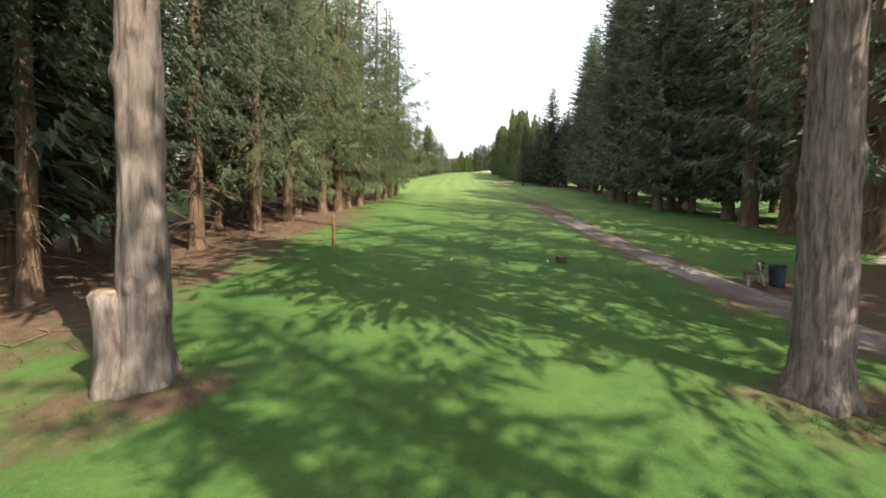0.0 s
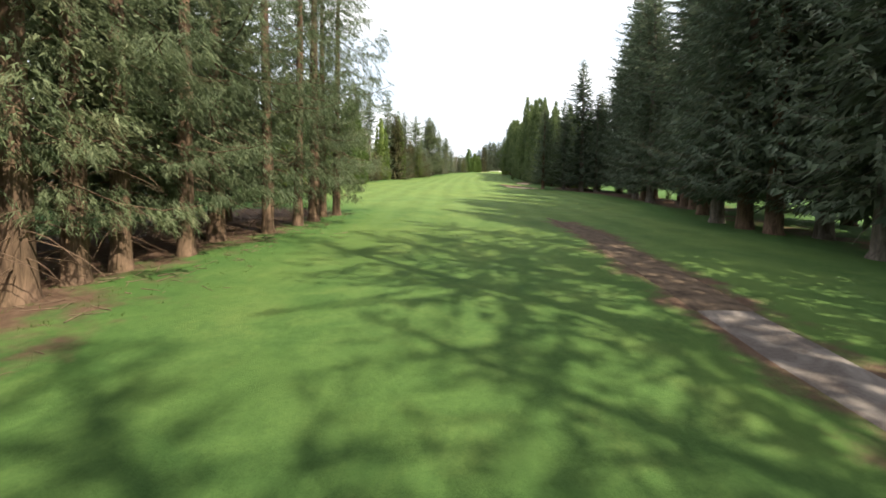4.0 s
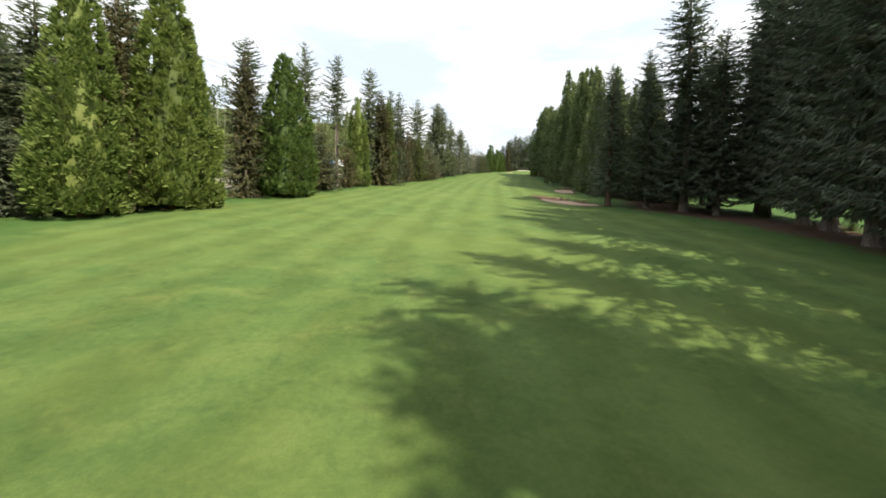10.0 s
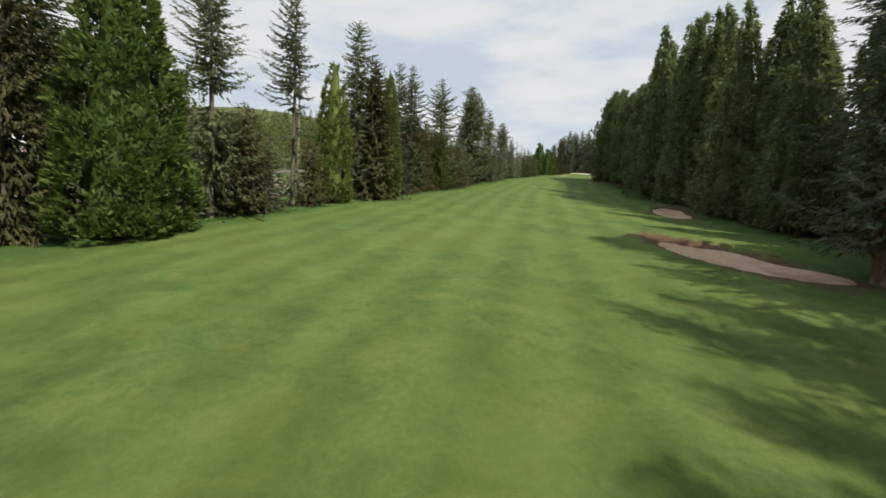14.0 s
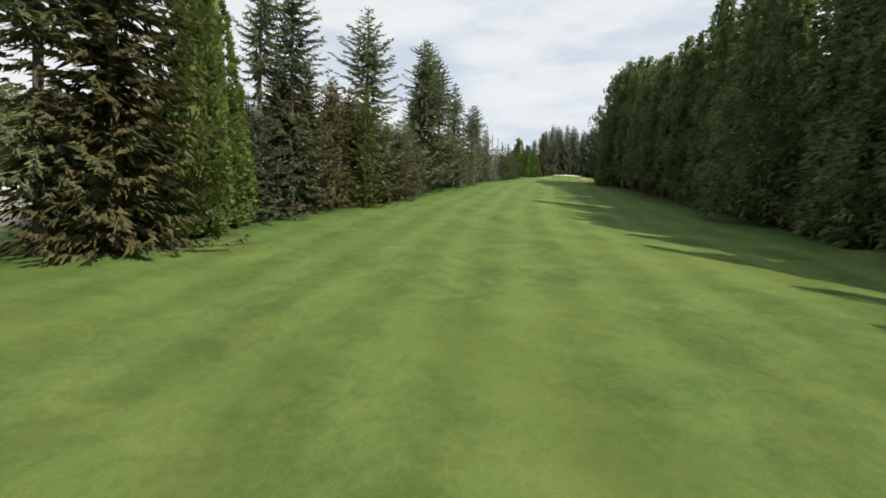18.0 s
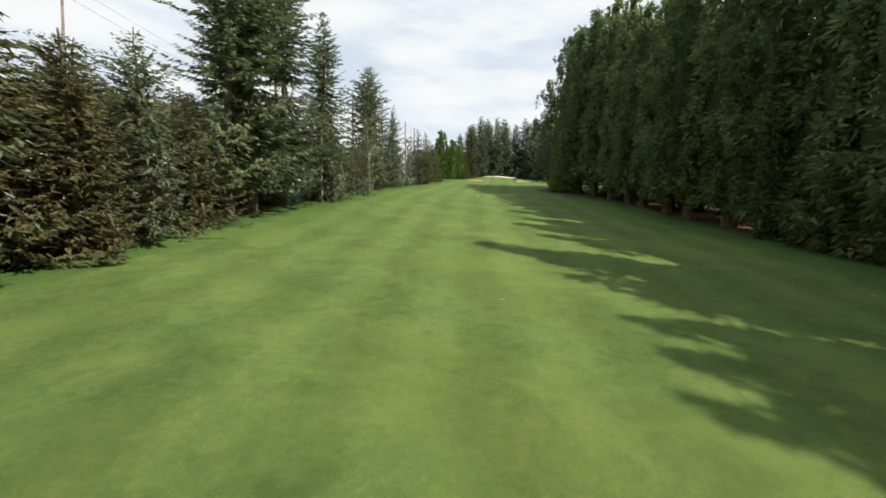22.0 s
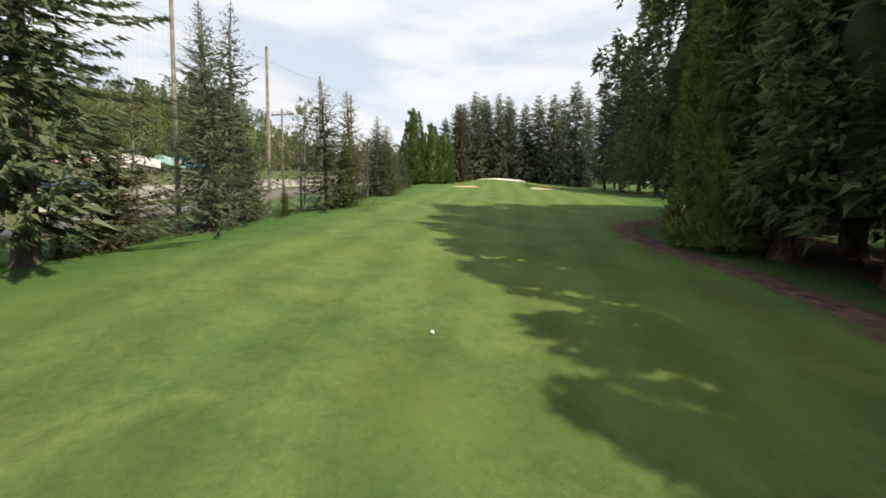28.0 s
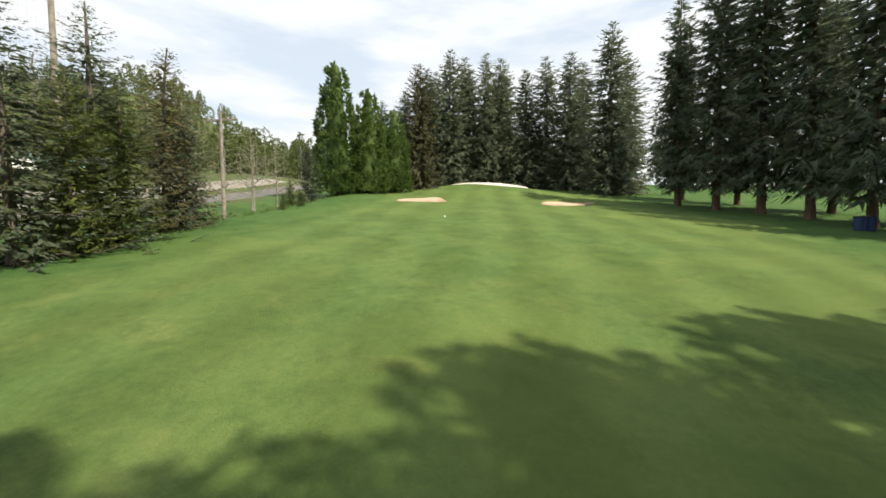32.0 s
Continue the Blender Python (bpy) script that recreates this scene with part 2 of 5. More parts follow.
NEEDLE_BROWN = foliage("browned_spruce_needles", (0.060, 0.060, 0.030), (0.122, 0.116, 0.056), (0.200, 0.182, 0.090), 0.5, 0.34)
NEEDLE_BRIGHT = foliage("yellow_green_spruce_needles", (0.050, 0.070, 0.016), (0.110, 0.138, 0.034), (0.190, 0.210, 0.062), 0.15)
CYPRESS = foliage("cypress_sprays", (0.063, 0.103, 0.031), (0.156, 0.221, 0.062), (0.275, 0.330, 0.099), 0.12, 0.42)
CYPRESS_HEDGE = foliage("dark_cypress_sprays", (0.064, 0.094, 0.046), (0.165, 0.212, 0.090), (0.350, 0.385, 0.170), 0.12, 0.54)
YOUNG_LEAF = foliage("fresh_larch_needles", (0.080, 0.092, 0.026), (0.140, 0.148, 0.048), (0.21, 0.205, 0.08), 0.3)
BARK_GREY = bark("grey_brown_bark", (0.060, 0.048, 0.042), (0.240, 0.200, 0.175))
BARK_RED = bark("reddish_brown_bark", (0.052, 0.034, 0.026), (0.215, 0.140, 0.100))
BARK_PALE = bark("pale_grey_bark", (0.15, 0.135, 0.115), (0.37, 0.34, 0.30))


# ---- mesh helpers ----
def link_mesh(name, verts, faces, material, parent=None, smooth=False):
    me = bpy.data.meshes.new(name)
    verts = np.asarray(verts, np.float32)
    faces = np.asarray(faces, np.int32)
    k = faces.shape[1]
    me.vertices.add(len(verts))
    me.vertices.foreach_set("co", verts.ravel())
    me.loops.add(faces.size)
    me.loops.foreach_set("vertex_index", faces.ravel())
    me.polygons.add(len(faces))
    me.polygons.foreach_set("loop_start", np.arange(0, faces.size, k, dtype=np.int32))
    if smooth:
        me.polygons.foreach_set("use_smooth", np.ones(len(faces), bool))
    me.update(calc_edges=True)
    me.validate()
    if material:
        me.materials.append(material)
    ob = new(name, me)
    ob.parent = parent
    return ob


def part(name, bm, material, parent, label=""):
    """One bmesh as one mesh object under a thing or a part."""
    me = bpy.data.meshes.new(name)
    bm.normal_update()
    bm.to_mesh(me)
    bm.free()
    me.materials.append(material)
    ob = new(name, me)
    ob.parent = parent
    if label:
        tagged(ob, label)
    return ob


def thing(name, m, label, category, group="", kind=""):
    ob = new(name)
    ob.empty_display_size = 0.3
    ob.matrix_basis = m
    return tagged(ob, label, category, group, kind)


def box(bm, size, at, rot=None, bevel=0.0):
    r = bmesh.ops.create_cube(bm, size=1.0)
    m = Matrix.Translation(at) @ (rot or Matrix()) @ Matrix.Diagonal((*size, 1))
    bmesh.ops.transform(bm, matrix=m, verts=r["verts"])
    if bevel:
        es = list({e for v in r["verts"] for e in v.link_edges})
        bmesh.ops.bevel(bm, geom=es, offset=bevel, segments=2, affect="EDGES", profile=0.5)
    return bm


def rod(bm, a, b, r0, r1=None, sides=10):
    a, b = Vector(a), Vector(b)
    d = b - a
    m = Matrix.Translation((a + b) / 2) @ d.to_track_quat("Z", "Y").to_matrix().to_4x4()
    bmesh.ops.create_cone(bm, cap_ends=True, segments=sides, radius1=r0, radius2=r0 if r1 is None else r1, depth=d.length, matrix=m)
    return bm


def smoothstep(a, b, v):
    u = np.clip((np.asarray(v, float) - a) / (b - a), 0, 1)
    return u * u * (3 - 2 * u)


# ---- the lie of the land: a fairway that climbs steadily away from the tee ----
RISE_Y = (-60, 0, 60, 120, 150, 170, 183, 195, 218, 235, 300)
RISE_Z = (-0.2, -0.2, 0.1, 0.2, 0.4, 0.6, 1.1, 1.6, 2.2, 2.5, 2.6)
BUNKERS = [  # x, y, half length, half width, turn, depth
    (21.0, 112.6, 5.6, 2.3, -62, 0.28),
    (26.9, 137.5, 6.3, 2.0, 75, 0.25),
    (28.9, 264.3, 3.3, 1.9, 12, 0.10),
    (42.6, 261.2, 3.6, 1.4, 25, 0.10),
]


def land(x, y):
    """Height of the ground, for numbers or arrays."""
    x, y = np.asarray(x, float), np.asarray(y, float)
    yy = np.where(y < -10, -10 + 12 * np.tanh((y + 10) / 12), y)
    yy = np.where(yy > 300, 300 + 40 * np.tanh((yy - 300) / 40), yy)
    ramp = np.interp(yy, np.arange(-60, 400, 4), np.convolve(np.interp(np.arange(-80, 421, 4), RISE_Y, RISE_Z), np.ones(11) / 11, "same")[5:5 + 115])
    xx = 90 * np.tanh(x / 90)
    z = 0.555 - 0.0122 * xx + 0.1604 * yy + ramp
    z = z + 0.10 * np.sin(x * 0.19 + 1.3) * np.sin(y * 0.13) + 0.05 * np.sin(x * 0.41 + y * 0.23)
    # bank that carries the highway, and wooded hills behind it
    z = z + 1.2 * smoothstep(14, 30, LEFT(y) - x) - 0.6 * smoothstep(40, 68, LEFT(y) - x) + 12 * smoothstep(102, 160, LEFT(y) - x) + 20 * smoothstep(150, 330, LEFT(y) - x)
    z = z + 26 * smoothstep(310, 400, y) * smoothstep(80, 125, LEFT(y) - x) + 26 * smoothstep(385, 470, y) * smoothstep(15, 80, LEFT(y) - x)
    z = z - 0.7 * smoothstep(-2, 5, LEFT(y) - x) * smoothstep(200, 212, y) * (1 - smoothstep(15, 40, LEFT(y) - x))
    # raised green
    z = z + 0.75 * np.exp(-(((x - 38) / 8.5) ** 2 + ((y - 276) / 8) ** 2) ** 2) + 0.60 * np.exp(-(((x - 38) / 8) ** 2 + ((y - 282) / 3.2) ** 2))
    for bx, by, a, b, turn, depth in BUNKERS:
        c, s = math.cos(radians(turn)), math.sin(radians(turn))
        u, v = ((x - bx) * c + (y - by) * s) / a, (-(x - bx) * s + (y - by) * c) / b
        r = np.sqrt(u * u + v * v)
        z = z - depth * (1 - smoothstep(0.55, 1.0, r)) + 0.42 * np.exp(-((r - 1.28) / 0.25) ** 2) * smoothstep(-0.2, 0.9, (y - by) / max(b, 0.45 * a) + 0.25 * (x - bx) / a)
    return z


def LEFT(y):
    """The line of the trees left of the fairway."""
    return np.interp(y, (-40, 10, 25, 56, 80, 105, 130, 160, 185, 205, 225, 250, 270, 300), (-12, -11, -9.5, -6, -24, -21, -17, -9, -3, 3, 9.5, 16, 20, 24))


def RIGHT(y):
    return np.interp(y, (-40, 20, 60, 75, 95, 105, 118, 150, 180, 215, 230, 250, 275, 300), (24, 25, 27, 32, 32, 27, 31, 32, 34, 36, 46, 55, 56, 56))


def spot(x, y, turn=0.0, size=1.0, sink=0.0, lean=0.0):
    return Matrix.LocRotScale((x, y, float(land(x, y)) - sink), Euler((radians(lean), 0, radians(turn))), Vector((size, size, size)) if isinstance(size, (int, float)) else Vector(size))


def axis(lo, hi, step, far, growth=1.22):
    """Grid lines, even between lo and hi, ever wider out to far."""
    inner = np.arange(lo, hi + 1e-6, step)
    out, d, v = [], step, hi
    while v < far:
        d *= growth
        v += d
        out.append(v)
    low, d, v = [], step, lo
    while v > -far:
        d *= growth
        v -= d
        low.append(v)
    return np.concatenate([low[::-1], inner, out])


PATH_A = [(13.6, -40), (12.6, -15), (11.6, 3), (10.9, 11), (10.5, 16), (10.6, 21), (11.0, 27), (11.4, 34), (12.0, 42), (12.7, 48), (12.5, 52.5)]
PATH_B = [(31.2, 202), (31.8, 207), (31.4, 212.5), (31.9, 216.5), (33.7, 219.6), (37, 222), (41, 225), (43.3, 228.0), (44.2, 229.6)]


def curve_points(pts, step=0.6):
    """A smooth line through the points."""
    p = np.array(pts, float)
    p = np.vstack([2 * p[0] - p[1], p, 2 * p[-1] - p[-2]])
    out = []
    for i in range(1, len(p) - 2):
        n = max(2, int(np.linalg.norm(p[i + 1] - p[i]) / step))
        for t in np.arange(n) / n:
            a, b, c, d = p[i - 1:i + 3]
            out.append(0.5 * (2 * b + (c - a) * t + (2 * a - 5 * b + 4 * c - d) * t * t + (3 * b - a - 3 * c + d) * t ** 3))
    return np.array(out + [p[-2]])


def near_line(x, y, pts):
    """Distance of arrays of places from a line."""
    q = curve_points(pts, 1.5)
    best = np.full(np.shape(x), 1e9)
    for a in q:
        best = np.minimum(best, np.hypot(x - a[0], y - a[1]))
    return best


def build_ground():
    xs, ys = axis(-45, 75, 0.8, 2400), axis(-8, 300, 0.8, 2600)
    X, Y = np.meshgrid(xs, ys)
    Z = land(X, Y)
    nx, ny = len(xs), len(ys)
    i = np.arange(nx * ny).reshape(ny, nx)
    faces = np.stack([i[:-1, :-1], i[:-1, 1:], i[1:, 1:], i[1:, :-1]], -1).reshape(-1, 4)
    ob = link_mesh("ground", np.stack([X, Y, Z], -1).reshape(-1, 3), faces, GROUND, smooth=True)
    x, y = X.ravel(), Y.ravel()
    l, r = LEFT(y), RIGHT(y)
    litter = np.clip(1.15 - np.abs(x - (l - 4)) / 7.5, 0, 1) * (1 - smoothstep(54, 60, y))
    litter = np.maximum(litter, (1.05 - np.abs(x - (r + 4)) / 7.5) * smoothstep(60, 70, y) * (1 - smoothstep(218, 226, y)))
    litter = np.maximum(litter, (0.62 - np.abs(x - (r + 3)) / 9) * (1 - smoothstep(60, 70, y)))
    litter = np.maximum(litter, (0.60 - np.abs(x - (l - 2)) / 7) * smoothstep(70, 110, y) * (1 - smoothstep(195, 215, y)))
    litter = np.maximum(litter, (1.2 - np.abs(x - (l - 3)) / 9) * (1 - smoothstep(30, 44, y)))
    for tx, ty, rr in ((-5.4, 6.6, 3.0), (7.4, 6.4, 3.0)):
        litter = np.maximum(litter, 0.75 - np.hypot(x - tx, (y - ty) * 1.2) / rr * 0.5)
    litter = np.maximum(litter, 0.9 - near_line(x, y, PATH_A) / 1.6 * 0.45)
    litter = np.maximum(litter, 0.95 - near_line(x, y, [(11.5, 11.5), (14, 13.0), (17, 14.2), (22, 15.5)]) / 2.2 * 0.4)
    litter = np.maximum(litter, 0.74 - near_line(x, y, PATH_B) / 1.6 * 0.4)
    litter = np.maximum(litter, 0.50 * smoothstep(5, 10, l - x) * smoothstep(70, 95, y))
    for bx, by, a, b, turn, depth in BUNKERS[:2]:
        c, s = math.cos(radians(turn)), math.sin(radians(turn))
        litter = np.maximum(litter, 1.15 - 0.55 * np.hypot(((x - bx) * c + (y - by) * s) / a, (-(x - bx) * s + (y - by) * c) / b))
    mown = smoothstep(0, 5, x - l - 2) * smoothstep(0, 5, r - 2 - x) * smoothstep(12, 75, y) * (1 - smoothstep(285, 292, y))
    centre = np.interp(y, (0, 100, 160, 200, 240, 290), (3, 5, 9, 15, 26, 37))
    for name, v in (("litter", litter), ("mown", mown), ("across", x - centre), ("diagonal", x * 0.62 + y * 0.50)):
        at = ob.data.attributes.new(name, "FLOAT", "POINT")
        at.data.foreach_set("value", v.astype(np.float32))
    return tagged(ob, "mown green fairway turf with brown needle litter under the trees", "ground", kind="structure")


build_ground()


def strip(name, pts, half, material, label, category, lift=0.035, taper=0.0):
    """A path draped on the ground, with a slightly cambered top, ragged edges and thickness at the sides."""
    q = curve_points(pts, 0.5)
    d = np.gradient(q, axis=0)
    d /= np.linalg.norm(d, axis=1)[:, None]
    side = np.stack([d[:, 1], -d[:, 0]], 1)
    rng = np.random.default_rng(len(pts))
    cols = []
    wob = [np.convolve(rng.normal(0, 0.10, len(q) + 6), np.ones(7) / 7, "valid") for _ in range(2)]
    away = np.linalg.norm(q - q[-1], axis=1)
    narrow = np.clip(away / max(taper, 0.1), 0.02, 1) ** 0.6
    for k, (f, up) in enumerate(((-1.06, -0.06), (-1.0, 0.7), (-0.5, 1.0), (0, 1.15), (0.5, 1.0), (1.0, 0.7), (1.06, -0.06))):
        w = half * f * (narrow if taper else 1.0) + (wob[0] if f < -0.9 else wob[1] if f > 0.9 else 0)
        xy = q + side * np.asarray(w).reshape(-1, 1)
        cols.append(np.column_stack([xy, land(xy[:, 0], xy[:, 1]) + lift * up]))
    v = np.stack(cols, 1)
    n, c = v.shape[:2]
    i = np.arange(n * c).reshape(n, c)
    faces = np.stack([i[:-1, :-1], i[:-1, 1:], i[1:, 1:], i[1:, :-1]], -1).reshape(-1, 4)[:, ::-1]
    return tagged(link_mesh(name, v.reshape(-1, 3), faces[:, ::-1], material, smooth=True), label, category, kind="structure")


strip("cart_path", PATH_A[:8], 0.78, ASPHALT, "worn brown-grey asphalt cart path beside the tee", "path")
strip("dirt_path", PATH_A[7:] + [(12.0, 55.5)], 0.80, EARTH_PATH, "dark reddish-brown dirt path that fades into the turf", "path", taper=9.0)
strip("cart_path", PATH_B, 0.64, EARTH_PATH, "curving brown dirt and asphalt cart path by the conifers", "path")
strip("gravel_path", [(22, 17.5), (30, 21.5), (40, 25), (60, 30), (90, 34)], 1.0, GRAVEL, "pale gravel path beyond the trees", "path")
strip("gravel_path", [(44.5, 229), (50, 231), (60, 233), (80, 236)], 1.0, GRAVEL, "pale gravel path running off under the trees", "path")


def bunker(x, y, a, b, turn, depth, material=SAND, label="shallow sand bunker with a grass lip", seed=1):
    rng = np.random.default_rng(seed)
    ph = rng.uniform(0, 6.28, 3)
    th = np.linspace(0, 2 * math.pi, 72, endpoint=False)
    lob = 0.86 + 0.10 * np.sin(2 * th + ph[0]) + 0.07 * np.sin(3 * th + ph[1]) + 0.04 * np.sin(5 * th + ph[2])
    rings = [0.02, 0.2, 0.4, 0.6, 0.75, 0.88, 0.96, 1.0]
    c, s = math.cos(radians(turn)), math.sin(radians(turn))
    v = []
    for k, rr in enumerate(rings):
        u, w = a * lob * rr * np.cos(th), b * lob * rr * np.sin(th)
        px, py = x + u * c - w * s, y + u * s + w * c
        v.append(np.column_stack([px, py, land(px, py) + (0.16 if k < 6 else 0.10 if k < 7 else -0.05)]))
    v = np.stack(v)
    i = np.arange(v.shape[0] * 72).reshape(-1, 72)
    j = np.roll(i, -1, 1)
    faces = np.stack([i[:-1], j[:-1], j[1:], i[1:]], -1).reshape(-1, 4)
    ob = link_mesh("sand_bunker", v.reshape(-1, 3), faces[:, ::-1], material, smooth=True)
    if ob.data.polygons[0].normal.z < 0:
        ob.data.flip_normals()
    return tagged(ob, label, "bunker", "bunkers", "structure")


for k, b in enumerate(BUNKERS):
    bunker(*b, seed=k + 3)
bunker(39.4, 280.8, 7.2, 1.1, -22, 0, WHITE_SAND, "pale dry sand bunker on the bank behind the green", 21)


# ---- trees ----
def unit(v):
    return v / np.maximum(np.linalg.norm(v, axis=-1, keepdims=True), 1e-6)


def sprays(base, way, length, width, rng, curl=0.25):
    """Many small pointed sprays, one narrow blade each, drooping at the tip."""
    n = len(base)
    way = unit(way)
    side = unit(np.cross(way, unit(rng.normal(0, 1, (n, 3)) + (0, 0, 0.6))))
    L, W = length[:, None], width[:, None]
    tip = base + way * L + np.array([0, 0, -1.0]) * L * curl
    v = np.stack([base + side * W * 0.5, tip, base - side * W * 0.5], 1).reshape(-1, 3)
    return v, np.arange(3 * n).reshape(n, 3)


def leaves(base, way, face, length, width, curl=0.25):
    """Pointed sprays like the above, each turned so that its flat lies towards face."""
    way = unit(way)
    side = unit(np.cross(way, face))
    L, W = length[:, None], width[:, None]
    tip = base + way * L + np.array([0, 0, -1.0]) * L * curl
    v = np.stack([base + side * W * 0.5, tip, base - side * W * 0.5], 1).reshape(-1, 3)
    return v, np.arange(3 * len(base)).reshape(-1, 3)


def tube(points, radii, sides):
    """A tapered round limb along the points."""
    p = np.asarray(points, float)
    d = unit(np.gradient(p, axis=0))
    ref = np.where(np.abs(d[:, 2:3]) > 0.9, np.array([[1.0, 0, 0]]), np.array([[0, 0, 1.0]]))
    a = unit(np.cross(d, ref))
    b = np.cross(d, a)
    th = np.linspace(0, 2 * math.pi, sides, endpoint=False)
    v = p[:, None] + (a[:, None] * np.cos(th)[None, :, None] + b[:, None] * np.sin(th)[None, :, None]) * np.asarray(radii)[:, None, None]
    n = len(p)
    i = np.arange(n * sides).reshape(n, sides)
    j = np.roll(i, -1, 1)
    f = np.stack([i[:-1], j[:-1], j[1:], i[1:]], -1).reshape(-1, 4)
    return v.reshape(-1, 3), f


def join(pieces):
    vs, fs, o = [], [], 0
    for v, f in pieces:
        vs.append(v)
        fs.append(f + o)
        o += len(v)
    return np.concatenate(vs), np.concatenate(fs)


def trunk_mesh(name, H, r, rng, material, parent, sides=12, bend=0.25, top=1.0):
    z = np.concatenate([[-0.5, 0, 0.15, 0.4, 0.8], np.linspace(1.5, H * top, 12)])
    u = z.clip(0) / H
    wob = np.cumsum(rng.normal(0, bend / 6, (len(z), 2)), 0) * u[:, None]
    p = np.column_stack([wob, z])
    rad = r * (1 - u) ** 0.85 + 0.02 + r * 0.32 * np.exp(-z.clip(0) / 0.3)
    v, f = tube(p, rad, sides)
    v[:, :2] += v[:, :2] * rng.normal(0, 0.05, (len(v), 1))
    return link_mesh(name, v, f, material, parent, smooth=True), p


def conifer(name, label, seed, H, R, base, trunk_r, needles, bark_mat, m, group, category="conifer", droop=0.35, fill=1.0, shape=0.8,
            ragged=0.25, spray=(0.45, 0.125), dead=10, hang=0.45, gap=0.55, own_trunk=True, twig=7, core=0.4, heart=1.0):
    """A spruce or fir: trunk, dead lower limbs, whorled limbs hung with sprays."""
    rng = np.random.default_rng(seed)
    tree = thing(name, m, label, category, group)
    if own_trunk:
        _, axis_p = trunk_mesh("trunk", H, trunk_r, rng, bark_mat, tree)
    else:
        axis_p = np.array([[0, 0, 0], [0, 0, H]], float)

    def stem(z):
        return np.column_stack([np.interp(z, axis_p[:, 2], axis_p[:, 0]), np.interp(z, axis_p[:, 2], axis_p[:, 1]), z])

    limbs, bs, ws, ls = [], [], [], []
    z = base
    sector = 1 + ragged * np.array([rng.normal(0, 0.5) for _ in range(12)])
    while z < H - 0.3:
        u = (z - base) / (H - base)
        reach = R * (1 - u) ** shape * (1 - 0.45 * math.exp(-u * 9) * (base > 1.5))
        reach = max(reach, 0.25)
        k = 5 if reach > 1 else 4
        a0 = rng.uniform(0, 6.28)
        for j in range(k):
            a = a0 + j * 6.283 / k + rng.normal(0, 0.2)
            ln = reach * (1 + ragged * rng.normal(0, 0.7)) * sector[int(a / 6.283 * 12) % 12]
            if ln < 0.2 or rng.random() < ragged * 0.35:
                continue
            up = -droop * (1 - u) ** 0.7 + 0.55 * u
            t = np.linspace(0, 1, 5)
            out = np.array([math.cos(a), math.sin(a), 0])
            p = stem(np.array([z + rng.normal(0, 0.12)]))[0] + out * (t * ln)[:, None]
            p[:, 2] += ln * (up * t + (0.16 if u < 0.7 else 0) * t ** 3 - 0.10 * np.sin(t * 3.14) * (1 - u))
            if ln > 1.1 and rng.random() < 0.4:
                limbs.append(tube(p, 0.012 + 0.035 * (ln / R) * (1 - t * 0.9), 3))
            # hanging twigs along the limb, each with its own tuft of needle sprays
            twigs = max(2, int(fill * (6 + 34 * ln * (0.6 + 0.4 * ln / R)) / twig))
            s = rng.uniform(0.12, 1.0, twigs) ** 0.75
            q = np.column_stack([np.interp(s, t, p[:, c]) for c in range(3)])
            tang = np.column_stack([np.full(twigs, out[0]), np.full(twigs, out[1]), np.full(twigs, up)])
            lat = np.array([-out[1], out[0], 0]) * rng.choice((-1.0, 1.0), twigs)[:, None]
            wy = tang * rng.uniform(0.4, 1.0, (twigs, 1)) + lat * rng.uniform(0.2, 1.0, (twigs, 1)) + rng.normal(0, 0.12, (twigs, 3))
            wy[:, 2] -= hang * rng.uniform(0.1, 0.9, twigs) * (1 - 0.7 * u)
            wy = unit(wy)
            q += rng.normal(0, 0.09, (twigs, 3)) + lat * (rng.uniform(0, 0.22, (twigs, 1)) * ln * (1 - s[:, None] * 0.75))
            tl = (0.22 + 0.17 * ln * (1 - 0.6 * s)) * rng.uniform(0.6, 1.3, twigs)
            k_t = np.repeat(np.arange(twigs), twig)
            v = rng.random(len(k_t)) if twig > 2 else np.zeros(len(k_t))
            b_t = q[k_t] + wy[k_t] * (tl[k_t] * v)[:, None] + rng.normal(0, 0.035, (len(k_t), 3))
            b_t[:, 2] -= 0.25 * hang * tl[k_t] * v * v
            bs.append(b_t)
            ws.append(wy[k_t] * 0.8 + rng.normal(0, 0.36, (len(k_t), 3)) * (1, 1, 0.6))
            ls.append(spray[0] * rng.uniform(0.6, 1.35, len(k_t)) * (0.65 + 0.35 * min(1, ln / 1.5)))
        z += gap * (0.75 + 0.5 * rng.random()) * (1 - 0.35 * u)
    b, w, l = np.concatenate(bs), np.concatenate(ws), np.concatenate(ls)
    for _ in range(dead):
        zz, a = rng.uniform(0.8, max(1.2, base + 1.5)), rng.uniform(0, 6.28)
        ln = rng.uniform(0.5, 0.55 * R + 0.5)
        t = np.linspace(0, 1, 5)
        p = stem(np.array([zz]))[0] + np.array([math.cos(a), math.sin(a), 0]) * (t * ln)[:, None] + np.array([0, 0, 1]) * (ln * (0.1 * t - 0.45 * t * t))[:, None]
        limbs.append(tube(p, 0.03 * (1 - t * 0.85), 3))
    if limbs:
        tagged(link_mesh("branchwork", *join(limbs), bark_mat, tree), kind="stuff")
    leafage = [sprays(b, w, l, np.full(len(l), spray[1]) * rng.uniform(0.7, 1.3, len(l)), rng)]
